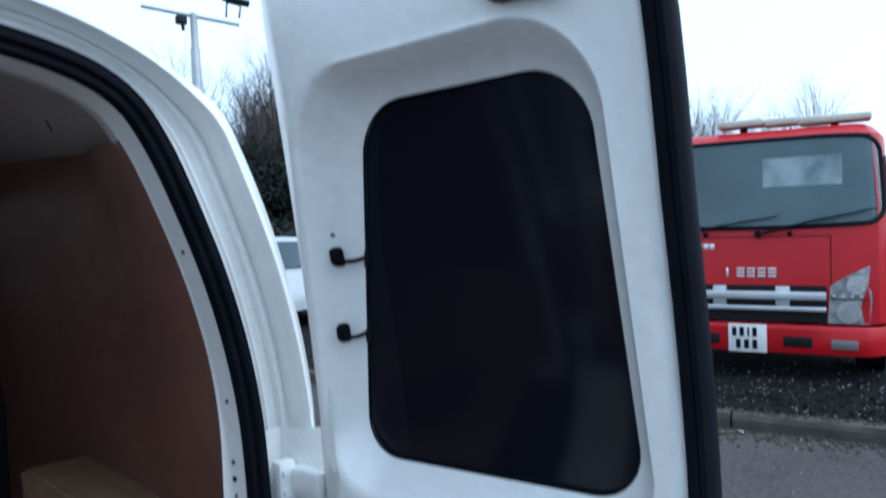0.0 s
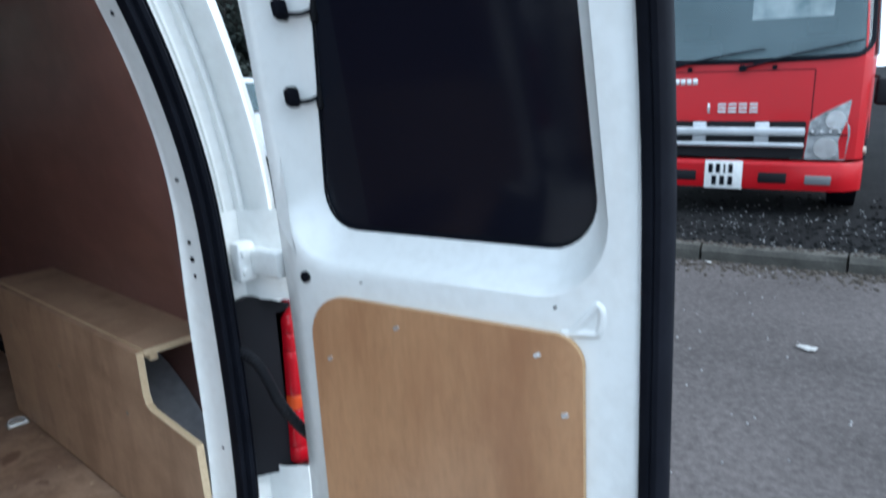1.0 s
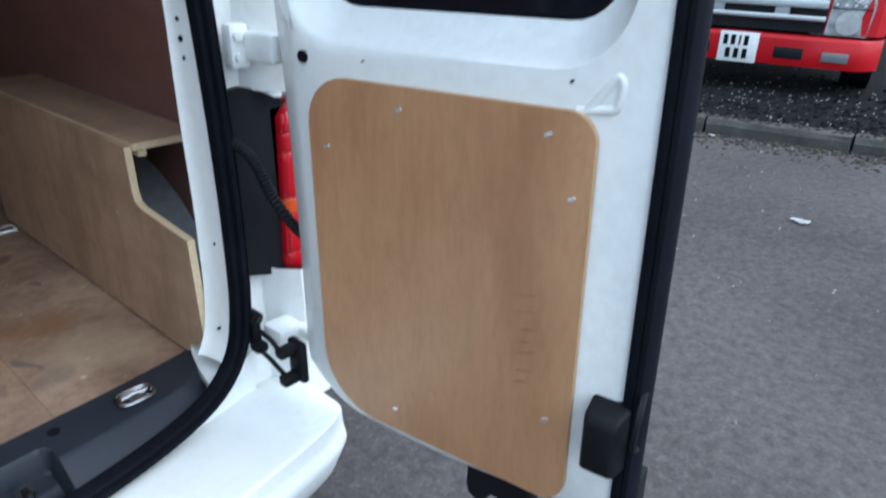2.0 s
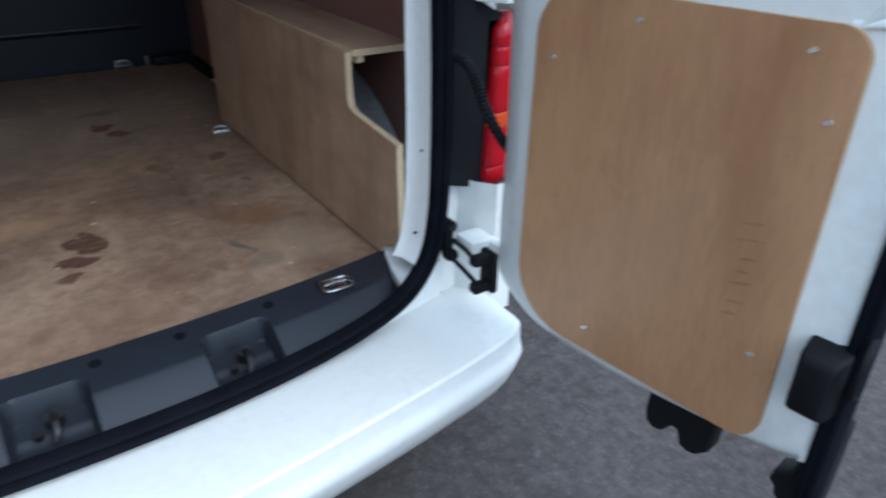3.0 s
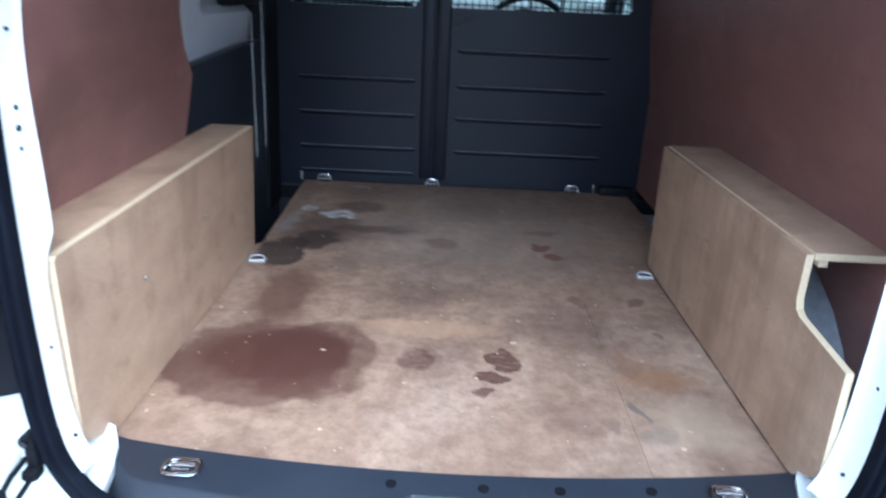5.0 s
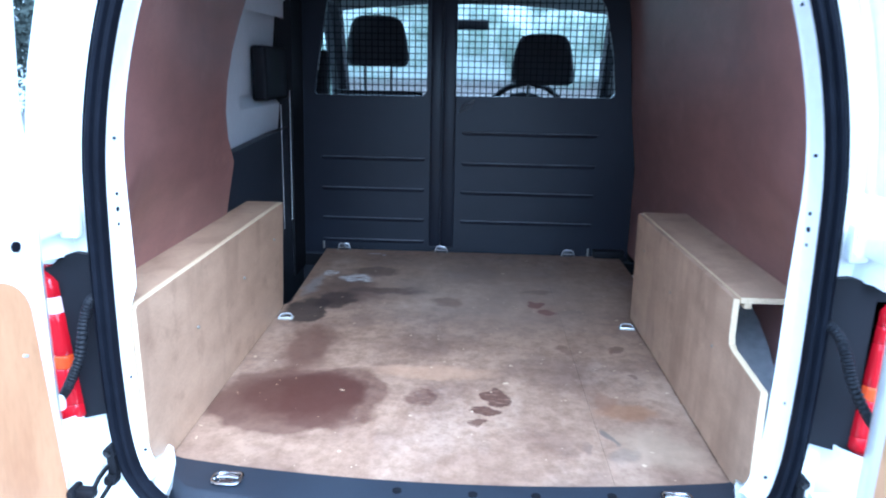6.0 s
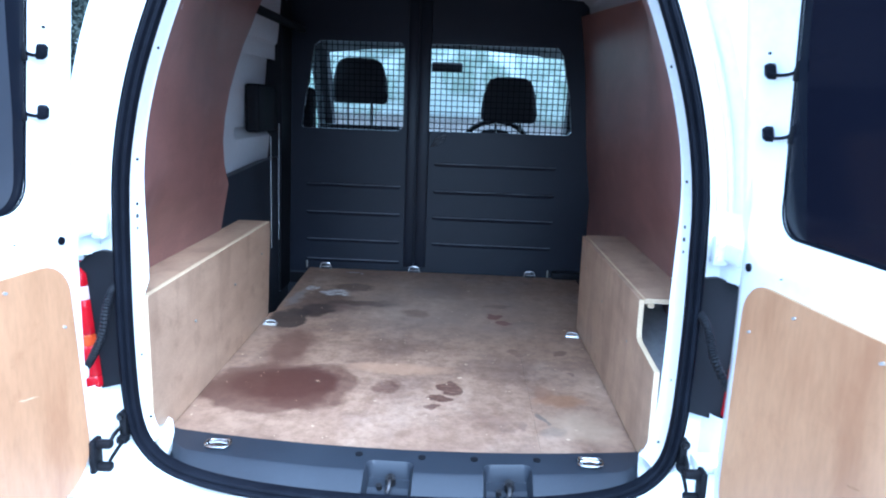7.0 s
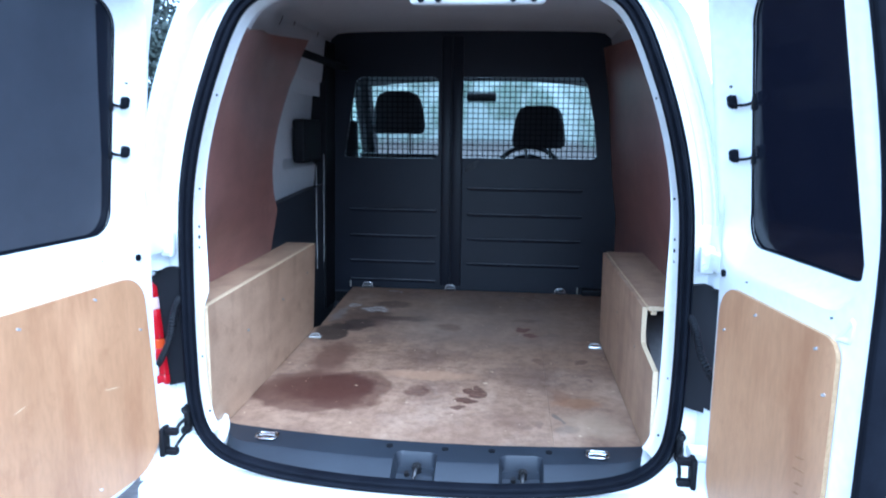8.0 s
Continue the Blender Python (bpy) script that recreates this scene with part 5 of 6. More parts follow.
    for z in (1.414, 1.317) if side > 0 else (1.403, 1.306):
        b = bmesh.new()
        buf_u, rim_u = 0.104 + 0.13 * (z - 1.318), base_u + slant * (z - 1.2) + 0.002
        head = [at(buf_u + du, z + dz, 0.055) for du, dz in rounded(-0.0065, 0.0065, -0.0125, 0.0125, 0.006, 4)]
        mids = [at(buf_u + du, z + dz, 0.064) for du, dz in rounded(-0.0065, 0.0065, -0.0125, 0.0125, 0.006, 4)]
        tip = [at(buf_u + du, z + dz, 0.07) for du, dz in rounded(-0.0035, 0.0035, -0.009, 0.009, 0.0034, 4)]
        add_loft(b, [head, mids, tip], True, True)
        hook = part("rubber_buffer", b, RUBBER, door, "black rubber toggle with a wire arm")
        b = tube(smooth_path([at(buf_u + 0.003, z - 0.001, 0.068), at(buf_u + 0.35 * (rim_u - buf_u), z - 0.006, 0.058), at(buf_u + 0.7 * (rim_u - buf_u), z - 0.005, 0.044), at(rim_u, z, 0.034)], 5), 0.0028, 7)
        part("toggle_arm", b, RUBBER, hook)
        b = box((-0.004, -0.004, -0.015), (0.004, 0.004, 0.015), Matrix.Translation(at(rim_u, z, 0.034)), 0.002)
        part("toggle_clip", b, BLACK, hook)
    for u, z, r, dep in ((0.08 if side < 0 else 0.091, 1.083 if side < 0 else 1.092, 0.0075, 0.0695), (0.116, 1.441, 0.0022, 0.06), (0.185, 1.095, 0.001, 0.0695), (0.44, 1.1, 0.0014, 0.0695)):
        b = bmesh.new()
        add_disc(b, at(u, z, dep), at(u, z, 0.1) - at(u, z, 0.0), r, 0.004, 12)
        part("drain_hole", b, RUBBER, door)
    marks = random.Random(9)
    if side > 0:
        for k in range(7):
            b = bmesh.new()
            u0, z0, ln = 0.398 + marks.uniform(-0.004, 0.008), 0.758 + 0.018 * k + marks.uniform(-0.003, 0.003), marks.uniform(0.014, 0.034)
            rise = ln * marks.uniform(0.2, 0.32)
            line = [(u0 + ln * i / 4, z0 + rise * i / 4 + marks.uniform(-0.0006, 0.0006)) for i in range(5)]
            lens = [(u, z - 0.002 * math.sin(math.pi * (i + 0.6) / 5.2)) for i, (u, z) in enumerate(line)] + [(u, z + 0.002 * math.sin(math.pi * (4.6 - i) / 5.2)) for i, (u, z) in enumerate(reversed(line))]
            add_loft(b, [[at(u, z, 0.0766 + dw) for u, z in lens] for dw in (0, 0.0003)], True, True)
            part("scuff_mark", b, SCUFF, door)
    else:
        for u0, z0, ln, rise in ((0.17, 0.829, 0.036, 0.007), (0.195, 0.832, 0.02, 0.007), (0.4, 0.88, 0.025, -0.006)):
            b = bmesh.new()
            lens = [(u0, z0), (u0 + ln * 0.5, z0 + rise * 0.5 - 0.0012), (u0 + ln, z0 + rise), (u0 + ln * 0.5, z0 + rise * 0.5 + 0.0012)]
            add_loft(b, [[at(u, z, 0.0766 + dw) for u, z in lens] for dw in (0, 0.0003)], True, True)
            part("scratch", b, PLY_EDGE, door)
    # triangular pressing beside the free edge
    b = bmesh.new()
    rim = [(p.x, p.z) for p in smooth_path([(width - 0.1, 0, 1.069), (width - 0.078, 0, 1.071), (width - 0.056, 0, 1.075), (width - 0.05, 0, 1.092), (width - 0.051, 0, 1.106), (width - 0.06, 0, 1.112), (width - 0.072, 0, 1.1), (width - 0.088, 0, 1.08)], 4, True)]
    add_loft(b, [[at(u, z, w) for u, z in shrink(rim, e)] for e, w in ((0.0, 0.0675), (0.0022, 0.0705), (0.0045, 0.0712), (0.007, 0.0702), (0.0095, 0.0685))], True)
    part("pressed_ridge", b, WHITE, door, smooth=70)
    # weatherstrip, latch and foot brackets on the free edge of the narrower door
    strip = bmesh.new()
    rows = []
    for k in range(25):
        z = 0.56 + (1.76 - 0.56) * k / 24
        lean_in = float(np.interp(z, [1.2, 1.45, 1.6, 1.76], [0, 0.0, -0.005, 0.001]))
        rows.append([at(width - lean_in + du, z, w) for du, w in ((-0.0175, 0.066), (-0.0165, 0.0705), (-0.013, 0.0725), (-0.007, 0.0722), (-0.0055, 0.0705), (-0.004, 0.0722), (0.001, 0.0715), (0.0055, 0.066), (0.0072, 0.052), (0.0045, 0.036), (-0.012, 0.03))])
    add_loft(strip, rows, True, True)
    part("edge_weatherstrip", strip, RUBBER, door, "black rubber strip down the free edge")
    b = bmesh.new()
    shape = ((0.06, -0.051, -0.004, 0.69, 0.776, 0.006), (0.092, -0.0485, -0.008, 0.693, 0.768, 0.005), (0.098, -0.0465, -0.011, 0.696, 0.762, 0.005), (0.101, -0.043, -0.014, 0.7, 0.756, 0.004))
    add_loft(b, [[at(u, z, w) for u, z in rounded(width + u0, width + u1, z0, z1, r, 3)] for w, u0, u1, z0, z1, r in shape], True, True)
    latch = part("door_latch", b, BLACK, door, "black latch housing on the door edge")
    b = bmesh.new()
    add_tube(b, smooth_path([at(width + 0.002, 0.795, 0.06), at(width + 0.007, 0.78, 0.088), at(width + 0.006, 0.745, 0.092), at(width + 0.004, 0.725, 0.07)], 5), 0.004, 6)
    part("latch_lever", b, BLACK, latch)
    hook = [(0.326, 0.6), (0.322, 0.548), (0.325, 0.533), (0.336, 0.525), (0.349, 0.527), (0.356, 0.536), (0.362, 0.545), (0.37, 0.545), (0.373, 0.535), (0.378, 0.523), (0.39, 0.52), (0.401, 0.522), (0.416, 0.537), (0.42, 0.6)]
    corner = [(0.53, 0.66), (0.512, 0.575), (0.494, 0.566), (0.492, 0.553), (0.499, 0.546), (0.501, 0.534), (0.514, 0.524), (0.534, 0.52), (0.548, 0.522), (0.549, 0.56), (0.549, 0.66)]
    for pts, w0, w1 in ((hook, 0.018, 0.052), (corner, 0.012, 0.05)):
        b = bmesh.new()
        add_loft(b, [[at(u + width - 0.543, z, w) for u, z in shrink(pts, e)] for w, e in ((w0, 0.002), (w0 + 0.003, 0.0), (w1 - 0.004, 0.0), (w1, 0.003))], True, True)
        part("foot_bracket", b, BLACK, door, "black moulded hook under the door")
    b = bmesh.new()
    add_loft(b, [[at(u, z, w) for u, z in rounded(width - 0.155, width - 0.055, 1.64, 1.72, 0.02, 3)] for w in (0.06, 0.09)], True, True)
    part("top_latch", b, BLACK, door, "black top latch cover")


rear_door(1, 0.543)
rear_door(-1, 0.745)


# ======== outside ========
def kerb():
    ob = tagged(base("kerb", 5.0, 0, 0), "weathered concrete kerb with a worn rounded edge", "kerb", kind="structure")
    rng = random.Random(11)
    shape = [(0, -0.05), (0.006, 0.07), (0.02, 0.1), (0.035, 0.108), (0.125, 0.11), (0.125, -0.05)]
    meshes = []
    for v in range(3):
        bm = bmesh.new()
        add_loft(bm, [[(x + rng.uniform(-0.006, 0.006), y, z + rng.uniform(-0.005, 0.004) * (z > 0)) for x, z in shape] for y in np.linspace(0.003, 0.911, 7)], True, True)
        bmesh.ops.recalc_face_normals(bm, faces=bm.faces)
        me = bpy.data.meshes.new("kerb_stone")
        bm.to_mesh(me)
        bm.free()
        me.materials.append(CONCRETE)
        meshes.append(me)
    for k in range(-16, 26):
        y = k * 0.914
        st = new("kerb_stone", meshes[rng.randrange(3)])
        st.parent = ob
        st.matrix_parent_inverse = Matrix.Translation((-5.0, 0, 0))
        st.matrix_basis = pose(kerb_x(y) + rng.uniform(-0.005, 0.005), y, rng.uniform(-0.006, 0.004), 0, 0, math.degrees(math.atan(0.15)) + rng.uniform(-0.6, 0.6))


kerb()


def scatter(name, label, mat, count, spot, size, seed, category):
    """Many small angular bits lying on the ground."""
    rng = random.Random(seed)
    verts, faces = [], []
    for _ in range(count):
        x, y, z = spot(rng)
        r, a = rng.uniform(*size), rng.uniform(0, 6.28)
        n = len(verts)
        for k in range(4):
            t = a + k * 1.57 + rng.uniform(-0.4, 0.4)
            verts.append((x + r * math.cos(t), y + r * math.sin(t), z - 0.003))
        for k in range(4):
            t = a + k * 1.57
            verts.append((x + 0.6 * r * math.cos(t), y + 0.6 * r * math.sin(t), z + r * rng.uniform(0.3, 0.8)))
        faces += [(n + 4, n + 5, n + 6, n + 7)] + [(n + k, n + (k + 1) % 4, n + 4 + (k + 1) % 4, n + 4 + k) for k in range(4)]
    me = bpy.data.meshes.new(name)
    me.from_pydata(verts, [], faces)
    me.materials.append(mat)
    return tagged(new(name, me), label, category, kind="stuff")


def on_verge(rng):
    y = rng.uniform(-5, 6)
    return kerb_x(y) + 0.15 + abs(rng.gauss(0, 1.1)), y, 0.1


def by_kerb(rng):
    y = rng.uniform(-4, 5)
    return kerb_x(y) - abs(rng.gauss(0, 0.16)), y, 0.0


def on_kerb(rng):
    y = rng.uniform(-4, 5)
    return kerb_x(y) + 0.05 + abs(rng.gauss(0, 0.06)), y, 0.108


def on_yard(rng):
    return rng.uniform(0.4, 5.0), rng.uniform(-4, 5), 0.002


scatter("gravel_chips", "pale stone chips scattered over dark gravel", STONE, 1700, on_verge, (0.0035, 0.0095), 1, "gravel")
scatter("dark_gravel", "dark wet stones bedded in the verge", GRAVEL_BED, 2500, on_verge, (0.012, 0.03), 2, "gravel")
scatter("leaf_litter", "brown wet leaves and grit along the kerb", LEAF_LITTER, 2600, by_kerb, (0.006, 0.024), 3, "leaf litter")
scatter("kerb_grit", "pale grit washed against the kerb", STONE, 120, by_kerb, (0.004, 0.012), 4, "grit")
scatter("kerb_moss", "dark moss and grit lying along the kerb top", LEAF_LITTER, 900, on_kerb, (0.006, 0.02), 6, "moss")
scatter("yard_grit", "small loose stones on the tarmac", STONE, 420, on_yard, (0.003, 0.007), 5, "grit")


def paper_scrap(x, y, turn, w, d):
    bm = bmesh.new()
    rng = random.Random(int(x * 100))
    add_loft(bm, [[(w * (i / 4 - 0.5), d * (j / 3 - 0.5) + 0.006 * math.sin(i * 2), 0.008 + rng.uniform(0, 0.012)) for j in range(4)] for i in range(5)], closed=False)
    bmesh.ops.solidify(bm, geom=bm.faces[:], thickness=0.001)
    bmesh.ops.transform(bm, matrix=pose(x, y, 0, 0, 0, turn), verts=bm.verts)
    return thing("paper_scrap", bm, PAPER, "crumpled white paper scrap lying on tarmac", "litter", "paper litter")


paper_scrap(3.52, -0.165, 75, 0.085, 0.05)
paper_scrap(4.82, 0.82, 40, 0.05, 0.03)


def truck():
    """Forward-control recovery lorry: cab with parts, chassis and low bed; built facing -x, then turned."""
    ob = tagged(base("lorry", 6.22, 1.2, 0.1), "red cab-over lorry parked nose-on behind the kerb", "lorry")
    place = pose(6.21, 1.235, 0.0, 1.6, 0, 14)

    def add(name, bm, mats, parent=ob, label=""):
        bmesh.ops.transform(bm, matrix=place, verts=bm.verts)
        return part(name, bm, mats, parent, label)

    def front(z):
        """How far back the nose lies at a height."""
        return float(np.interp(z, [0.3, 0.6, 0.95, 1.4, 2.2, 2.32], [0.0, 0.0, 0.01, 0.06, 0.32, 0.44]))

    W = 1.05
    HOLES = (-0.711, 0.02)

    def shell(inset, heights):
        """Cab loft with the windscreen and the rear window left open; inset draws it in to line the inside."""
        bm, rings = bmesh.new(), []
        for z in heights:
            f, w = front(z) + inset, W - 0.04 * max(0, (z - 1.4) / 0.8) ** 1.3
            back = 1.55 - inset
            if z > 2.2:
                w -= z - 2.2
                f += z - 2.2
            w -= inset
            rings.append([(f, v * w / W, z) for v in np.linspace(-W + 0.18, W - 0.18, 7)] + [(f + 0.02, w - 0.1, z), (f + 0.085, w - 0.045, z), (0.8, w + 0.02, z), (back, w + 0.02, z), (back, HOLES[1], z), (back, HOLES[0], z), (back, -w - 0.02, z), (0.8, -w - 0.02, z), (f + 0.085, -w + 0.045, z), (f + 0.02, -w + 0.1, z)])
        vs = add_loft(bm, rings, True, True)
        count = len(rings[0])
        gone = []
        for i in range(len(vs) - 1):
            z0, z1 = heights[i], heights[i + 1]
            for j in range(count):
                front_pane = (j < 7 or j == count - 1) and z0 > 1.41 and z1 < 2.19
                rear_pane = j == 11 and z0 > 1.81 and z1 < 2.13
                if front_pane or rear_pane:
                    quad = {vs[i][j], vs[i][(j + 1) % count], vs[i + 1][(j + 1) % count], vs[i + 1][j]}
                    gone += [q for q in vs[i][j].link_faces if set(q.verts) == quad]
        bmesh.ops.delete(bm, geom=gone, context="FACES_ONLY")
        return bm

    cab = shell(0.0, (0.6, 0.75, 0.9, 1.05, 1.2, 1.38, 1.42, 1.6, 1.82, 1.97, 2.12, 2.18, 2.25, 2.29))
    body = add("cab_body", cab, TRUCK_RED, ob, "red painted cab shell")

    def plate(pts, out, mat, name, thick=0.012, parent=ob, label=""):
        b = bmesh.new()
        add_prism(b, pts, lambda q, k: (front(q[1]) - out + thick * (1 - k), q[0], q[1]))
        return add(name, b, mat, parent, label)

    add("cab_lining", shell(0.035, (1.25, 1.38, 1.42, 1.6, 1.82, 1.97, 2.12, 2.18, 2.21)), FABRIC, body, "dark cab lining")

    # windscreen with its black border, then wipers
    def edge_of(half, z0, z1, r, out, n=41):
        """Lower and upper edge of a screen with rounded corners and a slightly domed top, wrapped round the nose."""
        low, top = [], []
        for i in range(n):
            e = math.sin(math.pi * (i / (n - 1) - 0.5))
            c = r - math.sqrt(max(0.0, r * r - max(0.0, abs(e) * half - half + r) ** 2))
            for z, side in ((z0 + 0.03 * e * e + c, low), (z1 - 0.035 * e ** 4 - c, top)):
                side.append((front(z) - out + 0.075 * max(0, (abs(e) - 0.75) / 0.25) ** 3, e * half * (1 - 0.03 * (z - 1.4) / 0.7), z))
        return low, top

    b = bmesh.new()
    loops = [lo + hi[::-1] for lo, hi in (edge_of(1.02, 1.38, 2.205, 0.15, 0.006), edge_of(1.014, 1.386, 2.199, 0.147, 0.02), edge_of(0.988, 1.414, 2.172, 0.127, 0.024), edge_of(0.983, 1.419, 2.167, 0.124, 0.01))]
    add_loft(b, loops)
    border = add("windscreen_border", b, RUBBER, ob, "thick black rubber windscreen border")
    b = bmesh.new()
    lo, hi = edge_of(1.0, 1.405, 2.18, 0.135, 0.012)
    add_loft(b, [[tuple(Vector(p).lerp(Vector(q), k / 8) + Vector((front(p[2] + (q[2] - p[2]) * k / 8) - front(p[2]) * (1 - k / 8) - front(q[2]) * k / 8, 0, 0))) for k in range(9)] for p, q in zip(lo, hi)], closed=False)
    add("windscreen_glass", b, TRUCK_GLASS, border, "grey-green windscreen with reflected sky haze in its colour")
    dash = box((0.2, -0.95, 1.2), (0.62, 0.95, 1.4), None, 0.04, 3)
    add("dashboard", dash, FABRIC, body, "dark dashboard behind the windscreen")
    for v in (-0.62, 0.5):
        b = bmesh.new()
        add_box(b, (1.15, v - 0.24, 1.1), (1.3, v + 0.24, 1.72), None, 0.06, 3)
        add_box(b, (1.19, v - 0.13, 1.73), (1.29, v + 0.13, 1.9), None, 0.04, 3)
        bmesh.ops.translate(b, verts=b.verts, vec=(0, 0, -0.1))
        add("cab_seat", b, FABRIC, body, "dark cab seat with a headrest")
    b = box((1.53, HOLES[0] - 0.03, 1.8), (1.54, HOLES[1] + 0.03, 2.14), None, 0.003)
    add("cab_rear_window", b, MISTED, body, "misted rear cab window")
    for a, c in (((-0.06, 1.345), (-0.93, 1.54)), ((0.55, 1.36), (-0.22, 1.5))):
        b = bmesh.new()
        add_tube(b, [(front(a[1]) - 0.05, a[0], a[1]), (front((a[1] + c[1]) / 2) - 0.05, (a[0] + c[0]) / 2, (a[1] + c[1]) / 2 + 0.01), (front(c[1]) - 0.04, c[0], c[1])], lambda t: 0.014 - 0.007 * t, 6)
        add_disc(b, (front(a[1]) - 0.03, a[0], a[1]), (1, 0, 0), 0.03, 0.05, 10)
        add("wiper", b, RUBBER)
    for v in (-0.305, 0.37):
        b = bmesh.new()
        add_disc(b, (front(1.35) - 0.008, v, 1.345), (1, 0, 0), 0.022, 0.02, 12)
        add("washer_jet", b, RUBBER)
    # panel gaps of the front flap
    for pts in (rounded(-0.61, 0.61, 1.318, 1.326, 0.002, 1), rounded(-0.614, -0.606, 0.92, 1.32, 0.002, 1), rounded(0.606, 0.614, 0.92, 1.32, 0.002, 1)):
        plate(pts, 0.002, RUBBER, "panel_gap", 0.004)
    # grille
    plate(rounded(-0.58, 0.58, 0.6, 0.905, 0.02, 2), 0.004, BLACK, "grille_opening", 0.01)
    for z0, z1, m in ((0.785, 0.855, SILVER), (0.69, 0.73, SILVER)):
        b = bmesh.new()
        add_box(b, (-0.06, -0.575, z0), (-0.01, 0.575, z1), None, 0.012, 3)
        add("grille_bar", b, m, ob, "silver grille bar")
    for v in (-0.25, 0.25):
        b = bmesh.new()
        add_box(b, (-0.045, v - 0.055, 0.7), (-0.008, v + 0.055, 0.9), None, 0.008)
        add("grille_upright", b, SILVER)
    # head lamps: clear cover with two reflectors, indicator row
    for sgn in (-1, 1):
        pts = [(sgn * 0.585, 0.595), (sgn * 0.88, 0.59), (sgn * 0.9, 0.8), (sgn * 0.888, 1.075), (sgn * 0.83, 1.045), (sgn * 0.7, 0.975), (sgn * 0.605, 0.905)]
        pts = pts if sgn > 0 else pts[::-1]
        b = bmesh.new()
        add_prism(b, pts, lambda q, k: (front(q[1]) + 0.03 - 0.045 * k + 0.02 * ease((abs(q[0]) - 0.82) / 0.08), q[0], q[1]))
        lamp = add("head_lamp", b, surface("grey_lamp_bowl", (0.16, 0.165, 0.17), (0.6, 0.62, 0.64), 0.2, 11.0, 40.0, metal=0.6, bump=0.3, depth=0.003), ob, "clear head lamp with chrome reflectors")
        for v, z, r in ((0.735, 0.69, 0.082), (0.79, 0.915, 0.07)):
            b = bmesh.new()
            rings = [[(-0.028 + front(z) + 0.03 * (1 - q) - 0.016 * (q < 0.3), sgn * v + r * q * math.cos(t), z + r * q * math.sin(t)) for t in np.linspace(0, 2 * math.pi, 20, endpoint=False)] for q in (1.08, 1, 0.85, 0.6, 0.35, 0.25)]
            add_loft(b, rings, True, True)
            add("reflector", b, REFLECTOR, lamp)
        b = bmesh.new()
        add_box(b, (front(0.8) - 0.019, min(sgn * 0.6, sgn * 0.885), 0.792), (front(0.8) - 0.005, max(sgn * 0.6, sgn * 0.885), 0.8), None, 0.002)
        add("lamp_divider", b, RUBBER, lamp)
        for k in range(4):
            b = bmesh.new()
            add_disc(b, (front(0.825) - 0.016, sgn * (0.63 + 0.065 * k), 0.825), (1, 0, 0), 0.012, 0.012, 8)
            add("marker_bulb", b, CHROME, lamp)
        b = bmesh.new()
        add_disc(b, (0.14, sgn * 1.01, 0.66), (0, 1, 0), 0.035, 0.04, 12)
        add("side_repeater", b, CREAM)
    # bumper with slots, fog lamps and the plate
    b = bmesh.new()
    prof = [(0.02, 0.575), (-0.045, 0.57), (-0.065, 0.545), (-0.068, 0.4), (-0.05, 0.335), (0.03, 0.325), (0.12, 0.34), (0.12, 0.575)]
    rows = [[(x + 0.2 * max(0.0, (abs(v) - 0.8) / 0.22) ** 2, v, z) for x, z in prof] for v in (-1.02, -0.99, -0.95, -0.9, -0.84, -0.4, 0, 0.4, 0.84, 0.9, 0.95, 0.99, 1.02)]
    add_loft(b, rows, True, True)
    bumper_bar = add("front_bumper", b, TRUCK_RED, ob, "red front bumper")
    for sgn in (-1, 1):
        for v0, v1, z0, z1, m, nm in ((0.25, 0.47, 0.39, 0.48, BLACK, "bumper_slot"), (0.605, 0.8, 0.39, 0.465, FOG_LENS, "fog_lamp")):
            b = bmesh.new()
            add_box(b, (-0.074, min(sgn * v0, sgn * v1), z0), (-0.05, max(sgn * v0, sgn * v1), z1), None, 0.008)
            add(nm, b, m, bumper_bar)
    b = bmesh.new()
    add_box(b, (-0.083, -0.127, 0.33), (-0.07, 0.178, 0.572), None, 0.003)
    np_ = add("number_plate", b, surface("white_plate", (0.72, 0.72, 0.7), (0.78, 0.78, 0.77), 0.4, 5.0, 50.0, bump=0.0), bumper_bar, "white plate with black bars")
    for z0, z1, spans in ((0.465, 0.545, ((0.148, 0.112), (0.088, 0.052), (0.026, 0.01), (-0.014, -0.05))), (0.36, 0.44, ((0.118, 0.08), (0.052, 0.014), (-0.014, -0.052)))):
        for v0, v1 in spans:
            b = box((-0.0855, v1, z0), (-0.0825, v0, z1))
            add("plate_bar", b, RUBBER, np_)
    # maker's mark and model name as plain pale shapes
    for k in range(5):
        v = 0.2 - 0.084 * k
        b = bmesh.new()
        if k:
            for z in (0.975, 1.006, 1.037):
                add_box(b, (front(1.0) - 0.014, v - 0.066, z), (front(1.0) - 0.002, v, z + 0.017), None, 0.003)
        else:
            add_box(b, (front(1.0) - 0.014, v - 0.02, 0.975), (front(1.0) - 0.002, v, 1.054), None, 0.003)
        add("maker_badge", b, CHROME if k == 0 else CHROME, body)
    for k in range(7):
        v = 0.645 - 0.051 * k
        b = box((front(1.24) - 0.008, v - 0.04, 1.215), (front(1.24) - 0.002, v, 1.265), None, 0.002)
        add("model_badge", b, CHROME, body)
    # light bar on the roof, mirrors, side windows
    b = bmesh.new()
    for k, (v0, v1) in enumerate(((0.33, -0.08), (-0.082, -0.36), (-0.362, -0.93))):
        add_box(b, (0.5, v1, 2.345 - 0.012 * k), (0.72, v0, 2.415 - 0.012 * k), None, 0.022, 3)
    bar = add("light_bar", b, CREAM, ob, "long dirty cream roof light bar")
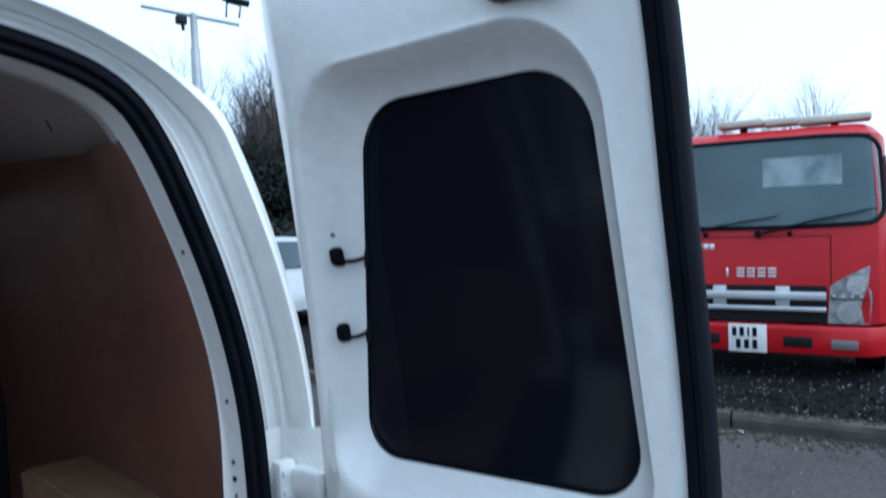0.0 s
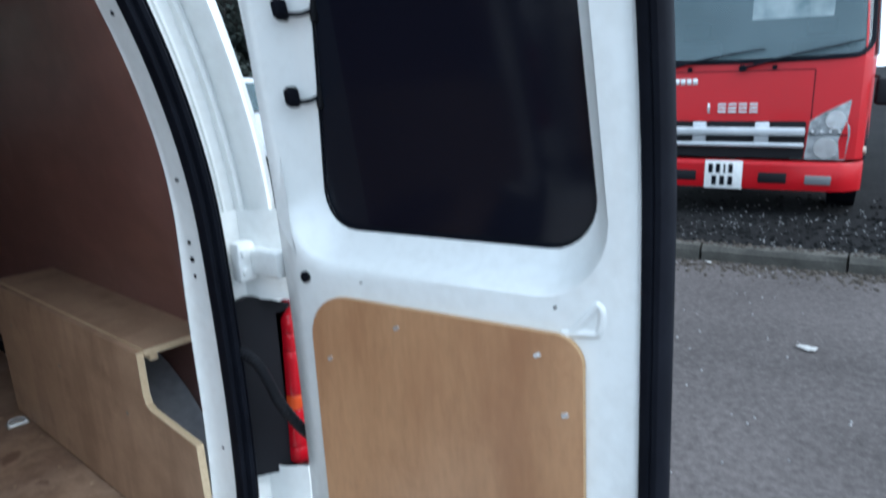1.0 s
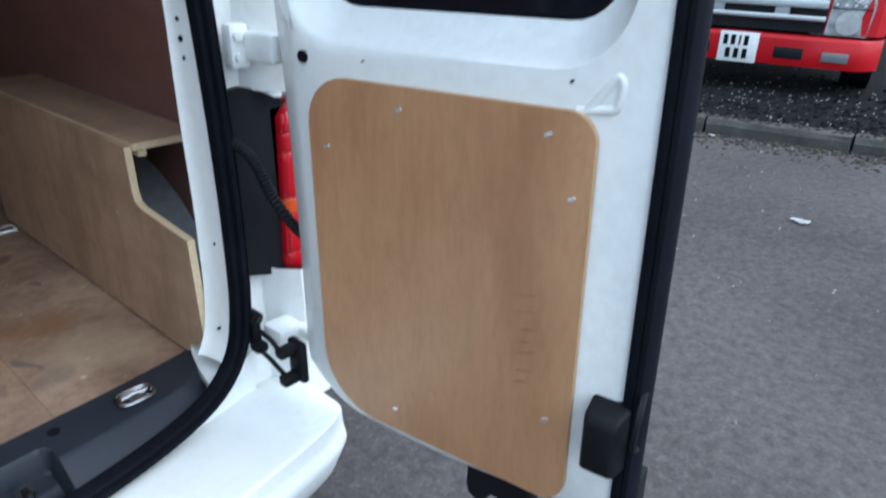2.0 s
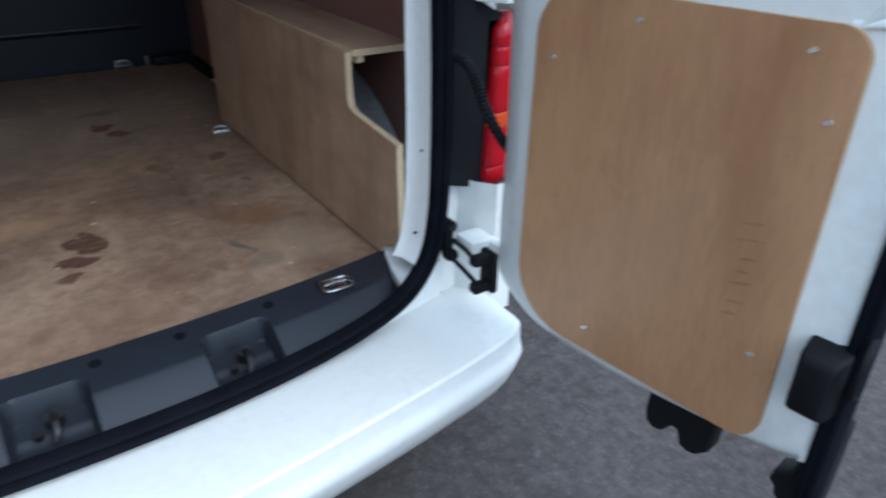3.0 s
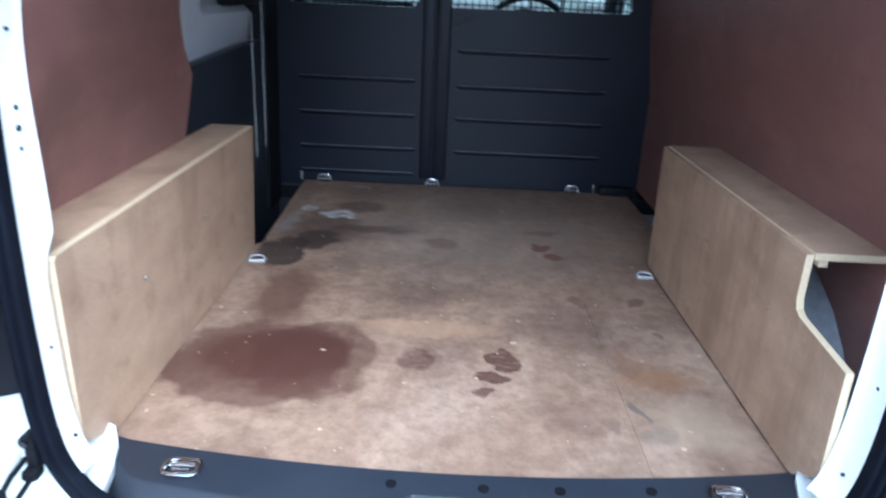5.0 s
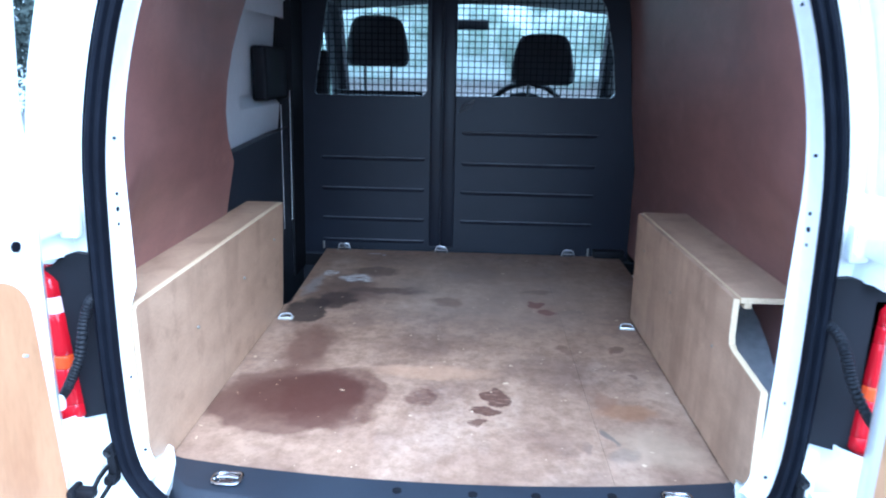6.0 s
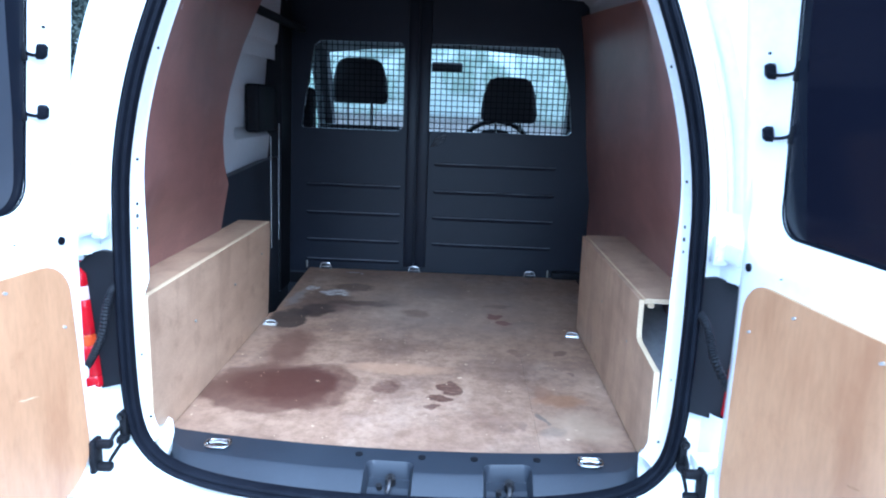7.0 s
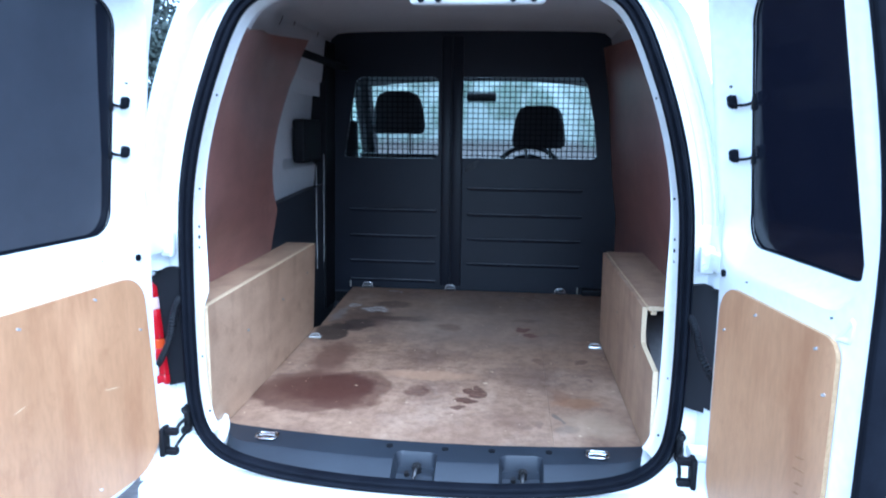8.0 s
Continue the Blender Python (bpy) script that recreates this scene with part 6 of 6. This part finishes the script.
    for v in (0.1, -0.65):
        b = box((0.56, v - 0.03, 2.27), (0.66, v + 0.03, 2.35), None, 0.005)
        add("bar_bracket", b, RUBBER, bar)
    for sgn in (-1, 1):
        b = bmesh.new()
        add_box(b, (0.22, sgn * 1.11 - 0.06, 1.02), (0.3, sgn * 1.11 + 0.06, 1.24), None, 0.03, 3)
        add_tube(b, [(0.28, sgn * 1.1, 1.2), (0.3, sgn * 1.07, 1.25), (0.4, sgn * 1.05, 1.25)], 0.014, 6)
        add("wing_mirror", b, BLACK)
        b = bmesh.new()
        add_prism(b, [(0.35, 1.42), (1.2, 1.42), (1.2, 2.0), (0.52, 2.0)], lambda q, k: (q[0], sgn * (W - 0.04 * ((q[1] - 1.4) / 0.8) ** 1.3 * (q[1] > 1.42) - 0.004 + 0.012 * k), q[1]))
        add("door_glass", b, TRUCK_GLASS)
        b = bmesh.new()
        add_tube(b, [(0.72 + 0.5 * math.cos(radians(t)), sgn * 0.98, 0.5 + 0.5 * math.sin(radians(t))) for t in range(20, 171, 15)], 0.06, 6)
        add("wheel_arch", b, RUBBER)
        for wx in (0.72, 3.6):
            b = bmesh.new()
            add_disc(b, (wx, sgn * 0.9, 0.47), (0, 1, 0), 0.37, 0.22, 28)
            wheel = add("wheel", b, RUBBER)
            b = bmesh.new()
            add_disc(b, (wx, sgn * 1.015, 0.47), (0, 1, 0), 0.2, 0.03, 20)
            add("wheel_rim", b, STEEL, wheel)
    b = bmesh.new()
    for sgn in (-1, 1):
        add_box(b, (0.3, sgn * 0.42 - 0.04, 0.5), (5.2, sgn * 0.42 + 0.04, 0.68))
    for x in (0.5, 1.7, 3.0, 4.2, 5.1):
        add_box(b, (x - 0.04, -0.42, 0.54), (x + 0.04, 0.42, 0.64))
    add("chassis", b, RUBBER)
    add("bed", box((1.75, -1.0, 0.85), (5.4, 1.0, 0.97), None, 0.02), STEEL, ob, "low steel recovery bed")


truck()


def bare_tree(x, y, height, spread, seed, label):
    """Winter tree: tapered trunk with limbs, and a crown of fine twigs."""
    rng = random.Random(seed)
    ob = tagged(base("bare_tree", x, y, 0.0), label, "tree", "bare trees")
    verts = {0: [], 1: []}
    faces = {0: [], 1: []}

    def rod(a, b, ra, rb, kind, sides):
        d = (b - a).normalized()
        u = d.cross(Vector((0.3, 0.9, 0.2))).normalized()
        v = d.cross(u)
        n = len(verts[kind])
        for p, r in ((a, ra), (b, rb)):
            verts[kind] += [tuple(p + (u * math.cos(6.2832 * k / sides) + v * math.sin(6.2832 * k / sides)) * r) for k in range(sides)]
        faces[kind] += [(n + k, n + (k + 1) % sides, n + sides + (k + 1) % sides, n + sides + k) for k in range(sides)]

    def grow(p, d, length, r, depth):
        steps = 3 if depth < 2 else 2
        for k in range(steps):
            d = (d + Vector((rng.gauss(0, 0.13), rng.gauss(0, 0.13), rng.gauss(0.05, 0.08)))).normalized()
            q = p + d * length / steps
            rod(p, q, r, r * 0.82, 0 if depth < 2 else 1, 6 if depth < 2 else 3)
            p, r = q, r * 0.82
            if depth < 5 and (k or depth):
                for _ in range(2 if depth < (4 if x < 20 else 3) else 1):
                    a = rng.uniform(0, 6.28)
                    side = Vector((math.cos(a), math.sin(a), rng.uniform(0.2, 0.9))) * spread
                    grow(p, (d * 0.8 + side).normalized(), length * rng.uniform(0.5, 0.72), r * 0.6, depth + 1)
        if depth < 5:
            grow(p, d, length * 0.7, r * 0.8, depth + 1)

    grow(Vector((x, y, 0.0)), Vector((0, 0, 1)), height * 0.36, height * 0.018, 0)
    for kind, name in ((0, "trunk"), (1, "crown")):
        me = bpy.data.meshes.new(name)
        me.from_pydata(verts[kind], [], faces[kind])
        me.materials.append(BARK)
        o = new(name, me)
        o.parent = ob
        o.matrix_parent_inverse = Matrix.Translation((-x, -y, 0))


for k, (x, y, h, sp) in enumerate(((12.2, 17.2, 8.2, 0.7), (10.2, 18.6, 8.0, 0.7), (14.0, 19.5, 8.8, 0.65), (11.5, 21.5, 9.0, 0.7), (13.2, 16.4, 7.4, 0.75), (9.3, 19.5, 7.6, 0.75), (11.0, 17.8, 7.4, 0.75), (12.6, 18.4, 7.8, 0.7))):
    bare_tree(x, y, h, sp, 20 + k, "bare winter tree with fine grey-brown twigs above evergreens")
for k, (x, y, h, sp) in enumerate(((36, 13.6, 10.0, 0.6), (37, 12.6, 9.0, 0.6), (38, 9.6, 9.0, 0.3), (36, 15.0, 9.9, 0.6), (40, 11.4, 8.2, 0.5))):
    bare_tree(x, y, h, sp, 40 + k, "distant bare winter tree against a white sky")


def shrubs(name, label, mat, lumps, seed, leaves, size):
    """A belt of evergreen growth: many small leaf quads gathered round uneven lumps."""
    rng = random.Random(seed)
    verts, faces = [], []
    for _ in range(leaves):
        cx, cy, cz, r = lumps[rng.randrange(len(lumps))]
        d = Vector((rng.gauss(0, 1), rng.gauss(0, 1), rng.gauss(0, 1))).normalized() * r * rng.uniform(0.6, 1.05) ** 0.5
        p = Vector((cx, cy, cz)) + Vector((d.x, d.y, d.z * 1.2))
        if p.z < 0.05:
            p.z = rng.uniform(0.05, 0.6)
        u = Vector((rng.gauss(0, 1), rng.gauss(0, 1), rng.gauss(0, 1))).normalized()
        v = u.orthogonal().normalized()
        s_ = rng.uniform(*size)
        n = len(verts)
        verts += [tuple(p + u * s_), tuple(p + v * s_ * 0.6), tuple(p - u * s_), tuple(p - v * s_ * 0.6)]
        faces.append((n, n + 1, n + 2, n + 3))
    me = bpy.data.meshes.new(name)
    me.from_pydata(verts, [], faces)
    me.materials.append(mat)
    return tagged(new(name, me), label, "shrubs", kind="stuff")


rs = random.Random(5)
belt = [(8.5 + 0.55 * k + rs.uniform(-0.4, 0.4), 18.6 - 0.28 * k + rs.uniform(-0.7, 0.7), rs.uniform(0.8, 4.1), rs.uniform(0.6, 1.2)) for k in range(16)] + [(9.2 + 0.4 * k + rs.uniform(-0.3, 0.3), 18.4 - 0.2 * k, rs.uniform(2.2, 4.4), rs.uniform(0.5, 0.9)) for k in range(14)] + [(9 + 0.8 * k, 17.9 - 0.3 * k, 0.9, 1.3) for k in range(10)] + [(6.4 + 0.35 * k, 19.0 + rs.uniform(-0.4, 0.4), rs.uniform(0.8, 4.0), 0.8) for k in range(9)]
belt += [(6.0 + 0.42 * k, 20.4 - 0.15 * k + rs.uniform(-0.4, 0.4), rs.uniform(0.4, 3.6), rs.uniform(0.9, 1.3)) for k in range(26)]
shrubs("evergreen_belt", "dark dense evergreen shrubs beyond the yard", IVY, belt, 6, 110000, (0.045, 0.1))
left = [(-7 + rs.uniform(-1.5, 1.5), 10 + rs.uniform(-2, 2), rs.uniform(0.6, 4.4), rs.uniform(0.8, 1.3)) for _ in range(22)]
shrubs("ivy_trees", "ivy-covered dark trees behind the van", IVY, left, 7, 45000, (0.025, 0.06))
ahead = [(-4.4 + 0.3 * k + rs.uniform(-0.15, 0.15), 15.0 + rs.uniform(-0.5, 0.5), rs.uniform(0.9, 2.5) * (0.75 + 0.25 * math.sin(k * 1.7)), rs.uniform(0.3, 0.65)) for k in range(30)]
shrubs("hedge", "green garden shrubs ahead of the van", HEDGE, ahead, 8, 16000, (0.03, 0.065))


def lamp_post():
    x, y = 8.0, 14.5
    ob = tagged(base("lamp_post", x, y, 0), "galvanised yard lamp post with a floodlight on its cross arm", "lamp post")
    part("pole", tube([(x, y, 0), (x, y, 6.3), (x, y, 6.35), (x, y, 7.15)], lambda t: 0.11 if t < 0.5 else 0.085, 12), GALV_POST, ob)
    d = Vector((0.88, -0.47, 0)).normalized()
    c = Vector((x, y, 7.1))
    part("cross_arm", tube([c - d * 1.15 + Vector((0, 0, 0.17)), c + d * 1.05 - Vector((0, 0, 0.17))], 0.045, 8), GALV_POST, ob)
    m = Matrix.Translation(c + d * 1.0 + Vector((0, 0, 0.42))) @ pose(0, 0, 0, 25, 12, -28)
    part("floodlight", box((-0.32, -0.2, -0.07), (0.32, 0.2, 0.07), m, 0.03), BLACK, ob, "black floodlight head")
    part("floodlight_bracket", tube([c + d * 0.75, c + d * 0.78 + Vector((0, 0, 0.36)), c + d * 1.1 + Vector((0, 0, 0.3)), c + d * 1.05], 0.025, 6), BLACK, ob)
    m = Matrix.Translation(c - d * 0.28 + Vector((0, 0, -0.12)))
    part("camera_housing", box((-0.12, -0.09, -0.1), (0.12, 0.09, 0.1), m, 0.03), BLACK, ob)
    part("junction_stub", tube([c - d * 0.26 + Vector((0, 0, -0.2)), c - d * 0.24 + Vector((0, 0, -0.36))], 0.04, 8), BLACK, ob)


lamp_post()


def parked_car():
    """A pale van-bodied car, mostly hidden behind the open door."""
    ob = tagged(base("parked_car", 6.6, 9.4, 0.1), "silver-white car parked beyond the lorry", "car")
    m = pose(6.6, 9.4, 0.1, 0, 0, 14)
    side = [(-2.0, 0.3), (2.0, 0.3), (2.05, 0.7), (1.95, 0.95), (1.1, 1.05), (0.5, 1.5), (-1.3, 1.56), (-1.95, 1.3), (-2.05, 0.8)]
    bm = bmesh.new()
    rows = []
    for v, k in ((-0.85, 0.94), (-0.8, 0.985), (-0.6, 1.0), (0.6, 1.0), (0.8, 0.985), (0.85, 0.94)):
        rows.append([(q[0] * k, v * (1 - 0.16 * max(0, (q[1] - 1.0) / 0.5)), 0.3 + (q[1] - 0.3) * k) for q in side])
    add_loft(bm, rows, True, True)
    bmesh.ops.transform(bm, matrix=m, verts=bm.verts)
    part("car_body", bm, SILVER, ob)
    for sgn in (-1, 1):
        bm = bmesh.new()
        add_prism(bm, [(-1.6, 1.02), (0.95, 1.02), (0.45, 1.42), (-1.25, 1.46)], lambda q, k: (q[0], sgn * (0.845 - 0.3 * (q[1] - 1.0) + 0.01 * k), q[1]))
        bmesh.ops.transform(bm, matrix=m, verts=bm.verts)
        part("car_window", bm, TRUCK_GLASS, ob)
        for wx in (-1.25, 1.25):
            bm = bmesh.new()
            add_disc(bm, (wx, sgn * 0.76, 0.31), (0, 1, 0), 0.31, 0.2, 24)
            bmesh.ops.transform(bm, matrix=m, verts=bm.verts)
            part("car_wheel", bm, RUBBER, ob)


parked_car()


def far_wall():
    bm = bmesh.new()
    add_box(bm, (-14, 17.0, 0), (5.5, 17.25, 2.3))
    add_box(bm, (-14, 16.95, 2.3), (5.5, 17.3, 2.38))
    return thing("boundary_wall", bm, surface("pale_wall_coat", (0.33, 0.385, 0.375), (0.48, 0.53, 0.52), 0.85, 0.5, 30.0, bump=0.2), "pale rendered boundary wall ahead of the van", "wall", kind="structure")


far_wall()
